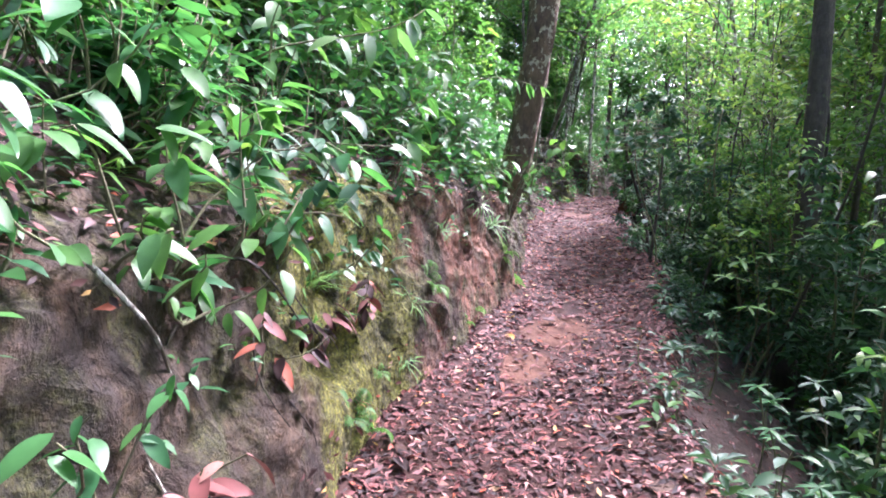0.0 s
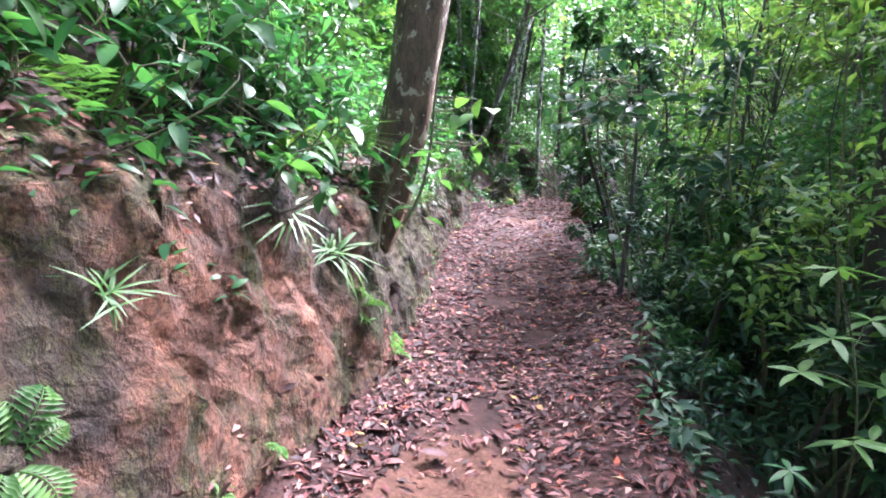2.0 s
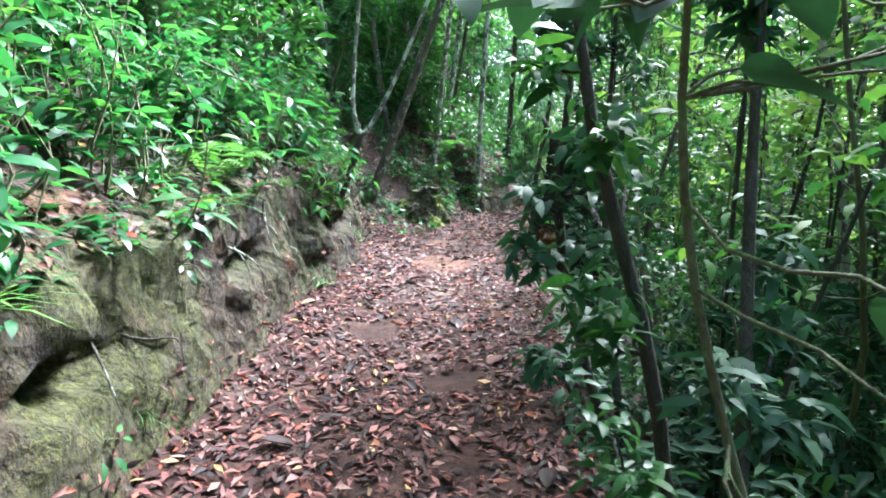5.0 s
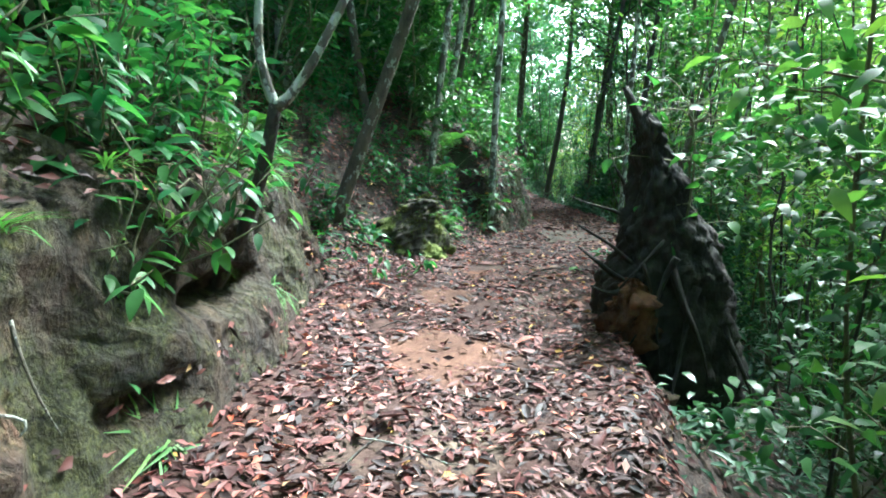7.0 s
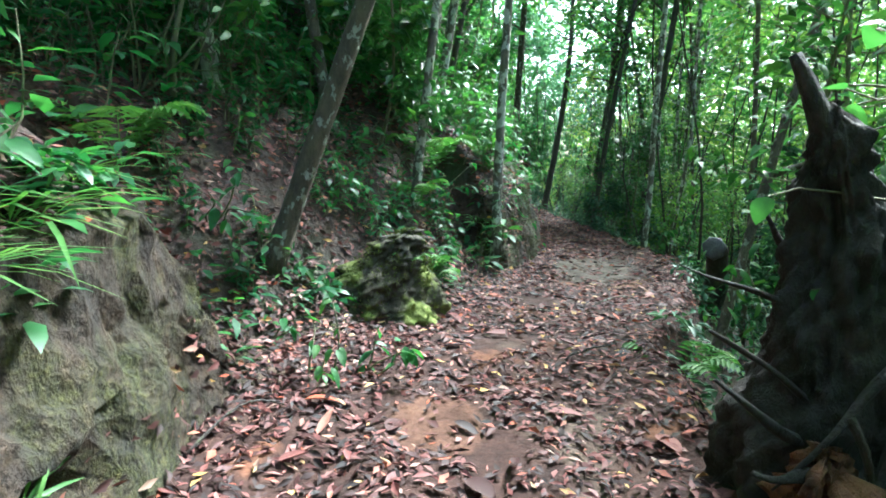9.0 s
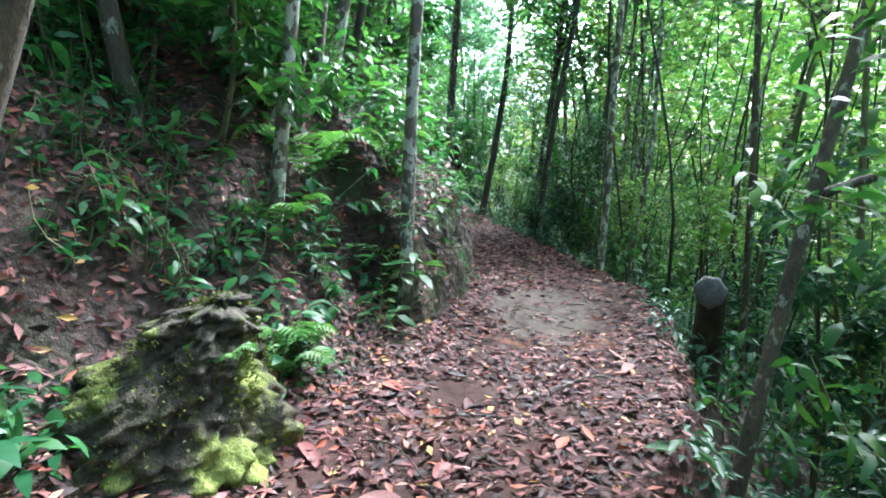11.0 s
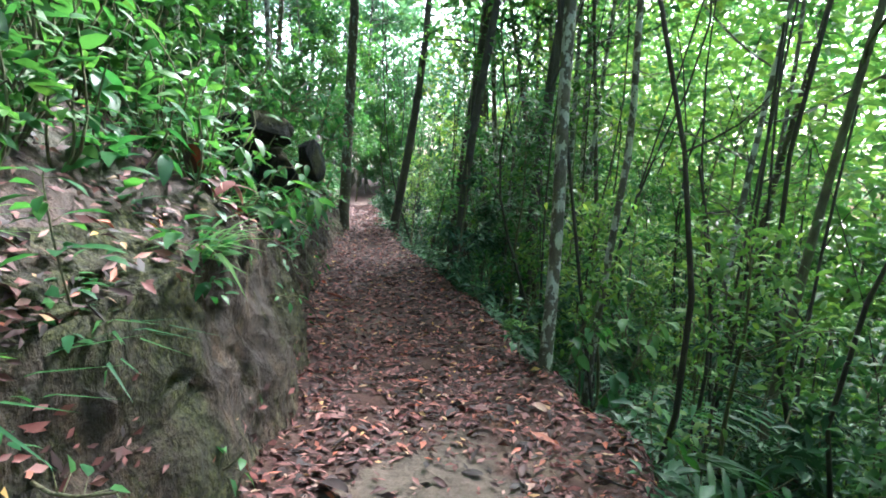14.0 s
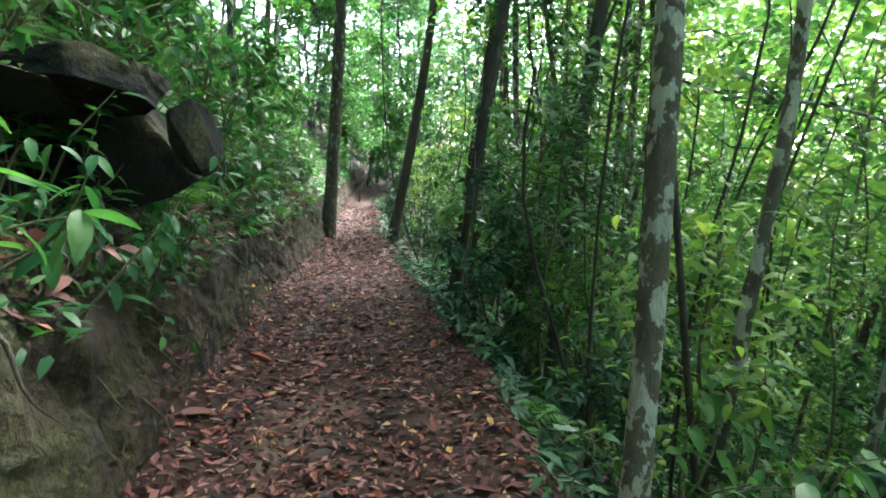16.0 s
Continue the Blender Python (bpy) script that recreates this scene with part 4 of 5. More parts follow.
def undergrowth(n, seed, side):
    """Countless small rosettes of leaves that cover the slope."""
    g = np.random.default_rng(seed)
    y = g.uniform(-1, 40, n)
    if side < 0:
        x = left_edge(y) - 0.16 - 6.5 * g.uniform(0, 1, n) ** 1.3
    else:
        x = right_edge(y) + 0.05 + 4.5 * g.uniform(0, 1, n) ** 1.2
    bare = (wave(x, y, 1, 1.6) < -0.45) if side < 0 else (wave(x, y, 1, 1.6) < -0.6)
    bare &= ~((y < 8) & (side < 0))
    for a, c, r in CLEAR:
        bare |= (x - a) ** 2 + (y - c) ** 2 < (0.35 * r) ** 2
    x, y = x[~bare], y[~bare]
    n = len(x)
    k = 8
    size = g.uniform(0.5, 1.3, n)
    top = np.stack([x, y, height(x, y) + 0.22 * size * g.uniform(0.2, 1.0, n)], -1)
    a = np.repeat(g.uniform(0, 6.28, n), k) + np.tile(np.arange(k) * 2.4, n)
    way = np.stack([np.cos(a), np.sin(a), g.uniform(-0.4, 0.7, n * k)], -1)
    base = np.repeat(top, k, 0) + way * 0.03 - [0, 0, 1] * g.uniform(0, 0.16, n * k)[:, None]
    ln = np.repeat(0.115 * size, k) * g.uniform(0.6, 1.2, n * k)
    return blades(base, way, unit(g.normal(size=(n * k, 3)) * 0.25 + [0, 0, 1]), ln, ln * 0.4, 0.3, 0.1, "hex" if side < 0 else False)


tagged(part("undergrowth", undergrowth(6800, 61, -1), LEAF_HERB), "low green undergrowth covering the hillside", "undergrowth", kind="stuff")
# shade of the slope put into the leaf colour
tagged(part("undergrowth", undergrowth(5200, 62, 1), LEAF_DARK), "low undergrowth below the footpath, coloured for shade", "undergrowth", kind="stuff")

# ---- the dead stump, mossy mound, cut log and boulder ----
def lump(rings, sides, shape, seed, rough=0.06, scale=6.0, ridges=0.0):
    """A closed lump: shape gives centre x, y and radii a, b at each height share; unevenness by noise."""
    hs = np.linspace(0, 1, rings)
    ang = np.linspace(0, 2 * np.pi, sides, endpoint=False)
    v = []
    for h in hs:
        cx, cy, z, a, b = shape(h)
        v.append(np.stack([cx + a * np.cos(ang), cy + b * np.sin(ang), z + 0 * ang], -1))
    v = np.array(v)
    c = v.mean(1, keepdims=True)
    n = wave(v[..., 0], v[..., 1], v[..., 2] * 0.6 + seed, scale) + 0.5 * wave(v[..., 0], v[..., 1], v[..., 2] + seed, scale * 2.7) + 0.3 * wave(v[..., 0], v[..., 1], v[..., 2], scale * 6)
    n = rough * n - ridges * np.abs(wave(np.cos(ang)[None] * 3 + 0 * v[..., 0], np.sin(ang)[None] * 3 + 0 * v[..., 0], v[..., 2] * 1.2 + seed, 3.0))
    v = v + unit(v - c) * n[..., None]
    i, j = np.meshgrid(np.arange(rings - 1), np.arange(sides), indexing="ij")
    k = (j + 1) % sides
    q = np.stack([i * sides + j, i * sides + k, (i + 1) * sides + k, (i + 1) * sides + j], -1).reshape(-1, 4)
    f = np.concatenate([q[:, [0, 1, 2]], q[:, [0, 2, 3]]])
    m = np.arange(sides)
    top = rings * sides
    v = np.concatenate([v.reshape(-1, 3), v[-1].mean(0)[None]])
    return v, np.concatenate([f, np.stack([(rings - 1) * sides + m, (rings - 1) * sides + (m + 1) % sides, m * 0 + top], -1)])


def rot_material(name, stops, rough=0.9, moss=None, moss_at=0.6, stretch=(1, 1, 0.4)):
    m, t, b = material(name, rough)
    n1, n2, n3 = noise_tex(t, 5.0, 6.0, 0.7, stretch), noise_tex(t, 50.0, 4.0, 0.7), noise_tex(t, 2.5, 4.0)
    c = ramp(t, n1, stops)
    if moss:
        c = mix(t, grey(t, n3, moss_at - 0.05, moss_at + 0.06), c, moss)
    c = mix(t, 0.5, c, ramp(t, n2, [(0.3, (0.4, 0.4, 0.4)), (0.7, (1.2, 1.2, 1.2))]), "MULTIPLY")
    t.links.new(c, b.inputs["Base Color"])
    bump(t, b, [(n1, 0.05), (n2, 0.01)], 0.9)
    return m


ROT = rot_material("rotten_wood", [(0.3, (0.007, 0.006, 0.005)), (0.55, (0.02, 0.016, 0.013)), (0.8, (0.07, 0.05, 0.038))])
HEART = rot_material("heartwood", [(0.35, (0.03, 0.012, 0.006)), (0.55, (0.13, 0.05, 0.02)), (0.8, (0.26, 0.12, 0.05))])
MOSSY = rot_material("mossy_earth", [(0.3, (0.02, 0.018, 0.012)), (0.6, (0.06, 0.05, 0.03)), (0.8, (0.12, 0.09, 0.055))], moss=(0.16, 0.19, 0.035), moss_at=0.52)
# stone colour darkened for the shade that the rocks lie in
STONE = rot_material("dark_stone", [(0.3, (0.007, 0.007, 0.007)), (0.6, (0.016, 0.015, 0.014)), (0.8, (0.035, 0.03, 0.024))], 0.85, (0.06, 0.052, 0.022), 0.58, (1, 1, 0.9))
CUT = rot_material("cut_wood", [(0.3, (0.06, 0.06, 0.068)), (0.6, (0.12, 0.12, 0.13)), (0.8, (0.19, 0.188, 0.188))], 0.8)
SOIL = rot_material("loose_soil", [(0.3, (0.06, 0.04, 0.03)), (0.6, (0.14, 0.09, 0.06)), (0.8, (0.22, 0.15, 0.1))])


def dead_stump():
    ob = holder("tree_stump", "upturned black rotten tree stump with broken roots beside the path", "stump")
    ob.location = (4.72, 13.62, 0.55)

    def body(h):
        w = np.interp(h, [0, 0.2, 0.45, 0.62, 0.8, 0.93, 1], [0.58, 0.54, 0.45, 0.30, 0.17, 0.12, 0.03])
        lean = np.interp(h, [0, 0.5, 0.8, 1], [0.06, 0.05, -0.08, -0.2])
        return lean, 0.0, h * 2.0 - 0.25, w, w * 0.75
    part("body", lump(90, 90, body, 3.0, 0.042, 9.0, 0.035), ROT, ob)
    part("root", tube(bend((-0.12, 0, 1.5), (-0.34, 0.02, 1.9), 9, 0.03, 5), np.linspace(0.07, 0.022, 9), 9, 0.35), ROT, ob)
    part("heartwood", lump(26, 34, lambda h: (-0.36, -0.30, 0.16 + 0.5 * h, 0.17 * math.sin(0.35 + 2.6 * h), 0.13 * math.sin(0.35 + 2.6 * h)), 5.0, 0.06, 22.0, 0.09), HEART, ob, "orange-brown broken heartwood")
    part("soil_clump", lump(24, 40, lambda h: (-0.45, -0.5, -0.25 + 0.42 * h, 0.32 * math.cos(h * 1.45), 0.3 * math.cos(h * 1.45)), 8.0, 0.07, 12.0), SOIL, ob, "brown soil held by roots")
    for k, (a, b_, r) in enumerate((((-0.2, 0, 1.0), (-0.62, 0.15, 1.16), 0.03), ((-0.25, -0.1, 0.72), (-0.66, -0.1, 0.98), 0.045), ((-0.3, -0.15, 0.6), (-0.70, -0.2, 0.85), 0.05),
                                    ((-0.3, -0.3, 0.55), (-0.66, -0.35, 0.62), 0.07),
                                    ((0.1, -0.3, 0.6), (-0.25, -0.62, -0.1), 0.05), ((0.35, -0.2, 0.5), (0.45, -0.55, -0.25), 0.05), ((-0.1, -0.3, 0.75), (0.1, -0.5, 0.0), 0.06), ((-0.2, 0.1, 1.2), (-0.34, 0.1, 1.38), 0.03), ((-0.1, -0.36, 0.8), (-0.42, -0.36, 0.2), 0.05), ((-0.3, -0.3, 0.75), (-0.2, -0.42, 0.1), 0.04), ((-0.15, -0.3, 0.9), (-0.5, -0.25, 0.5), 0.04))):
        part("root", tube(bend(a, b_, 10, 0.08, 60 + k), np.linspace(r * 0.45, r * 0.12, 10), 8, 0.5), ROT, ob)
    return ob


dead_stump()


def mossy_mound():
    x, y = 3.32, 16.05
    ob = holder("stump_mound", "low dark rotten stump mound capped with green moss", "stump")
    ob.location = (x, y, ground_z(x, y) - 0.12)

    def body(h):
        w = np.interp(h, [0, 0.25, 0.5, 0.75, 0.92, 1], [0.5, 0.44, 0.36, 0.25, 0.13, 0.03])
        return -0.14 + 0.24 * h * h, 0.1 * h, h * 0.74, w, w * 0.8
    part("body", lump(70, 96, body, 1.5, 0.075, 8.0, 0.05), MOSSY, ob)
    g = np.random.default_rng(88)
    n = 5200
    a, h = g.uniform(0, 6.28, n), g.uniform(0.15, 1.0, n) ** 0.8
    keep = wave(np.cos(a) * 2, np.sin(a) * 2, h * 2, 1.7) > 0.45 - 0.75 * h
    a, h = a[keep], h[keep]
    rows = np.array([body(k) for k in h])
    base = np.stack([rows[:, 0] + rows[:, 3] * np.cos(a), rows[:, 1] + rows[:, 4] * np.sin(a), rows[:, 2]], -1)
    way = unit(np.stack([np.cos(a), np.sin(a), g.uniform(0.1, 1.3, len(a))], -1) + g.normal(size=(len(a), 3)) * 0.35)
    ln = g.uniform(0.008, 0.03, len(a))
    tagged(part("moss", blades(base, way, g.normal(size=(len(a), 3)), ln, ln * 0.45, 0.3, 0.1, False), LEAF_MOSS, ob), "shaggy yellow-green moss", kind="stuff")
    return ob


mossy_mound()
for k, (dx, dy, dz, s) in enumerate(((0.0, 0.05, 0.40, 0.5), (-0.2, -0.05, 0.3, 0.5), (0.15, 0.1, 0.38, 0.6), (-0.3, 0.1, 0.3, 0.6), (0.1, -0.1, 0.38, 0.5))):
    f0 = (fern(200 + k, 0.32, 7, "small fern growing on the mossy mound", "ferns on the mound") if k % 2 == 0 else grass_tuft(205 + k, 0.3, 40, "short green tuft on the mossy mound", "tufts on the mound"))
    f0.matrix_basis = pose(3.32 + dx, 16.1 + dy, ground_z(3.32, 16.05) - 0.02 + dz, 0, 0, 40 * k) @ Matrix.Scale(s, 4)


def cut_log():
    ob = holder("log", "short dark log with a weathered grey cut end", "log")
    ob.location = (6.56, 16.88, 1.42)
    face = unit(np.array([0.74, 0.64, -0.2]))
    line = np.array([face * 0.03, face * 0.1, face * 0.2, (0.27, 0.26, -0.3), (0.3, 0.32, -0.6), (0.32, 0.4, -1.05)])
    part("bark", tube(line, [0.108, 0.112, 0.11, 0.11, 0.13, 0.16], 11, 0.1, False), BARK_DARK, ob)
    part("cut_end", tube([face * 0.0, face * 0.02, face * 0.09], [0.098, 0.116, 0.112], 7, 0.10), CUT, ob, "weathered grey sawn end")
    return ob


cut_log()


def boulder(at, size, seed, label, turn=0):
    """An angular rock: a ball cut by slanting planes, then roughened."""
    ob = holder("boulder", label, "boulder")
    ob.location = at
    g = np.random.default_rng(seed)
    n, m = 60, 84
    th, ph = np.meshgrid(np.linspace(0.02, np.pi - 0.02, n), np.linspace(0, 2 * np.pi, m, endpoint=False), indexing="ij")
    v = np.stack([np.sin(th) * np.cos(ph), np.sin(th) * np.sin(ph), np.cos(th)], -1)
    for d, k in zip(unit(g.normal(size=(16, 3))), g.uniform(0.45, 0.8, 16)):
        s = np.clip(v @ d - k, 0, None)
        v = v - s[..., None] * d
    v = v * (1 + 0.025 * wave(v[..., 0], v[..., 1], v[..., 2] + seed, 6.0) + 0.012 * wave(v[..., 0], v[..., 1], v[..., 2], 17.0))[..., None] * np.array(size)
    i, j = np.meshgrid(np.arange(n - 1), np.arange(m), indexing="ij")
    k = (j + 1) % m
    q = np.stack([i * m + j, (i + 1) * m + j, (i + 1) * m + k, i * m + k], -1).reshape(-1, 4)
    part("rock", (v.reshape(-1, 3), np.concatenate([q[:, [0, 1, 2]], q[:, [0, 2, 3]]])), STONE, ob)
    return ob


boulder((5.28, 21.5, 2.66), (0.66, 0.42, 0.19), 2, "large dark overhanging boulder with an ochre flank")
boulder((5.72, 21.95, 2.76), (0.66, 0.45, 0.2), 3, "flat dark rock roofing the hollow in the bank")
boulder((6.25, 21.85, 2.48), (0.15, 0.34, 0.26), 4, "upright dark rock beside the hollow")
boulder((5.55, 22.45, 2.45), (0.85, 0.4, 0.5), 6, "dark boulder set deep in the bank")
boulder((5.1, 21.8, 2.05), (0.5, 0.35, 0.28), 9, "dark shaded rock under the overhanging boulder")


# ---- plants seen near at hand ----
def whorl_plant(base, tips, leaf, count, mat, label):
    """A thin sapling whose twigs end in whorls of long leaves, each leaf on its own."""
    ob = holder("whorled_sapling", label, "plant")
    base = np.array(base, float)
    ob.location = base
    top = max(tips, key=lambda p: p[2])
    stem = bend((0, 0, -0.1), np.array(top) - base, 10, 0.05, 3)
    twigs = [tube(stem, np.linspace(0.009, 0.004, 10), 6, 0.1, False)]
    me = make_mesh("leaf", *one_leaf(leaf, leaf * 0.27, 0.2, 0.12, 0.9), mat)
    g = np.random.default_rng(len(tips))
    for tip in tips:
        e = np.array(tip) - base
        if tip is not top:
            i = int(np.argmin(np.abs(stem[:, 2] - max(e[2] - 0.2, 0.02))))
            twigs.append(tube(bend(stem[i], e, 6, 0.1, 4), np.linspace(0.005, 0.003, 6), 5, 0, False))
        for k in range(count):
            lf = new("leaf", me)
            lf.parent = ob
            lf.matrix_basis = Matrix.Translation(e) @ pose(0, 0, 0, g.uniform(-12, 12), g.uniform(-28, 18), k * 360 / count + g.uniform(-14, 14)) @ Matrix.Scale(g.uniform(0.75, 1.15), 4)
    part("stem", join(twigs), STEM, ob)
    return ob


wx, wy = 2.98, 5.5
whorl_plant(on_ground(wx, wy), [(3.01, 5.51, 1.11), (2.88, 5.35, 0.82), (3.2, 5.5, 0.86), (2.7, 5.3, 0.68), (3.22, 5.4, 0.55), (2.85, 5.15, 0.42), (2.98, 5.2, 0.40)], 0.17, 7, LEAF_FERN, "tall sapling with whorls of long pale-green leaves")
whorl_plant(on_ground(2.42, 4.95), [(2.42, 4.95, 0.42), (2.36, 4.85, 0.26), (2.5, 5.05, 0.2), (2.4, 4.8, 0.1)], 0.12, 6, LEAF_HERB, "short whorled sapling at the footpath's edge")
whorl_plant(on_ground(2.15, 3.75), [(2.15, 3.7, 0.2), (2.3, 3.8, 0.05)], 0.13, 7, LEAF_HERB, "small whorled seedling below the footpath edge")
whorl_plant(on_ground(1.95, 3.2), [(1.95, 3.2, 0.12), (2.05, 3.3, 0.02)], 0.11, 7, LEAF_HERB, "small pale whorled seedling on the shaded slope")
whorl_plant(on_ground(1.85, 2.6), [(1.85, 2.6, 0.1), (1.95, 2.7, 0.0)], 0.11, 7, LEAF_HERB, "small whorled seedling among fallen leaves")
whorl_plant(on_ground(2.7, 3.9), [(2.68, 3.9, 0.15), (2.8, 4.0, 0.0), (2.6, 3.8, -0.05)], 0.12, 6, LEAF_DARK, "whorled seedling darkened like the shaded undergrowth around it")


def climber(base, top, points, leaf, mat, label, seed):
    """A twining stem with broad round leaves, each leaf on its own."""
    ob = holder("climber", label, "vine")
    base = np.array(base, float)
    ob.location = base
    g = np.random.default_rng(seed)
    line = bend((0, 0, -0.1), np.array(top) - base, 16, 0.10, seed)
    rows = [tube(line, np.linspace(0.014, 0.006, 16), 6, 0.15, False)]
    me = make_mesh("leaf", *one_leaf(leaf, leaf * 0.74, 0.22, 0.10, 0.7), mat)
    for p in points:
        e = np.array(p) - base
        a = line[int(np.argmin(np.linalg.norm(line - e, axis=1)))]
        rows.append(tube(bend(a, e, 5, 0.1, int(g.integers(999))), np.linspace(0.005, 0.003, 5), 4, 0, False))
        lf = new("leaf", me)
        lf.parent = ob
        lf.matrix_basis = Matrix.Translation(e) @ pose(0, 0, 0, g.uniform(-35, 35), g.uniform(-10, 55), g.uniform(0, 360)) @ Matrix.Scale(g.uniform(0.7, 1.2), 4)
    tagged(part("stem", join(rows), STEM, ob), kind="stuff")
    return ob

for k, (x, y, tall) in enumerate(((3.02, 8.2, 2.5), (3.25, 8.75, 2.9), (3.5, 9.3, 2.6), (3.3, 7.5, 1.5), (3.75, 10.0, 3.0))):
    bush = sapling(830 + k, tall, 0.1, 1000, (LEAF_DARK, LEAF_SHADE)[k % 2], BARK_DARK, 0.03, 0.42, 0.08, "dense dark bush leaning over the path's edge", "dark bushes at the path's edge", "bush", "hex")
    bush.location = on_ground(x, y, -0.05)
g0 = np.random.default_rng(5)
climber(on_ground(3.05, 8.05), (2.72, 7.95, 2.6), [(2.74, 7.63, 1.59), (2.8, 7.64, 1.36), (2.77, 8.0, 0.91), (2.72, 7.8, 1.1), (2.85, 7.9, 1.05)] + [tuple(np.array((2.76, 7.95, 2.2)) + g0.normal(size=3) * (0.24, 0.2, 0.16)) for _ in range(80)], 0.13, LEAF_DARK, "climber with dark glossy round leaves on a leaning stem", 21)

climber((0.78, 6.72, 1.15), (1.02, 6.62, 1.9), [(1.01, 6.65, 1.81), (1.03, 6.65, 1.69), (0.97, 6.65, 1.68), (1.13, 6.65, 1.71), (1.05, 6.65, 1.62), (0.94, 6.65, 1.59), (0.98, 6.65, 1.51), (1.01, 6.65, 1.34), (0.94, 6.65, 1.36), (1.1, 6.65, 1.28), (0.9, 6.65, 1.28), (1.19, 6.65, 1.52)], 0.11, LEAF_BUSH, "young climber with rounded leaves beside the thick trunk", 31)
climber((0.95, 7.15, 1.3), (1.25, 7.0, 2.5), [(1.39, 7.0, 2.09), (1.48, 7.0, 2.08), (1.44, 7.0, 1.98), (1.34, 7.0, 1.89), (1.41, 7.0, 1.84), (1.5, 7.0, 1.83), (1.54, 7.0, 1.8), (1.33, 7.0, 1.97), (1.57, 7.0, 2.02), (1.44, 7.0, 1.76)], 0.13, LEAF_FERN, "large pale leaves growing against the thick trunk", 32)
climber((-0.15, 6.0, 1.6), (0.3, 5.9, 2.35), [(0.09, 5.9, 2.14), (-0.1, 5.9, 2.03), (-0.23, 5.9, 1.97), (0.19, 5.9, 1.98), (0.27, 5.9, 1.9), (0.08, 5.9, 1.84), (0.16, 5.9, 1.79), (0.4, 5.9, 1.74), (-0.16, 5.9, 1.86), (0.32, 5.9, 1.79), (-0.4, 5.9, 1.89), (-0.04, 5.9, 2.16), (-0.36, 5.9, 1.59)], 0.14, LEAF_BUSH, "leafy branch with drooping oval leaves above the bank", 33)
for k, (x, y, z, reach) in enumerate(((0.45, 6.9, 1.75, 0.5), (0.3, 7.2, 1.7, 0.45), (0.3, 6.3, 1.7, 0.5), (4.75, 18.25, 1.75, 0.4), (5.0, 18.7, 1.8, 0.35))):
    tuft = grass_tuft(230 + k, reach, 30, "clump of long arching strap leaves", "strap-leaved clumps", LEAF_FERN if k < 3 else LEAF_HERB, 0.03 if k < 3 else 0.014)
    tuft.location = (x, y, z)


def broadleaf_shrub(x, y, seed, leaf=0.15, count=26, reach=0.5, mat=None, label="broad-leaved shrub hanging over the bank", z=None):
    """A bank shrub whose large leaves are each on their own."""
    g = np.random.default_rng(seed)
    ob = holder("broadleaf_shrub", label, "shrub", "shrubs on the bank's edge")
    ob.location = on_ground(x, y) if z is None else (x, y, z)
    me = make_mesh("leaf", *one_leaf(leaf, leaf * 0.42, 0.28, 0.10, 0.75), mat or LEAF_HERB)
    rows = []
    for k in range(max(3, count // 8)):
        d = unit(np.array([g.uniform(-0.2, 1.0), g.uniform(-0.9, 0.6), g.uniform(0.1, 1.2)]))
        tw = bend((0, 0, -0.06), d * reach * g.uniform(0.6, 1.2), 7, 0.2, seed * 13 + k)
        rows.append(tube(tw, np.linspace(0.007, 0.003, 7), 5, 0, False))
        for j in range(6):
            e = tw[g.integers(2, 7)] + g.normal(size=3) * 0.015
            lf = new("leaf", me)
            lf.parent = ob
            lf.matrix_basis = Matrix.Translation(e) @ pose(0, 0, 0, g.uniform(-30, 30), g.uniform(-5, 50), g.uniform(-150, 60)) @ Matrix.Scale(g.uniform(0.6, 1.25), 4)
    tagged(part("stem", join(rows), STEM, ob), kind="stuff")
    return ob


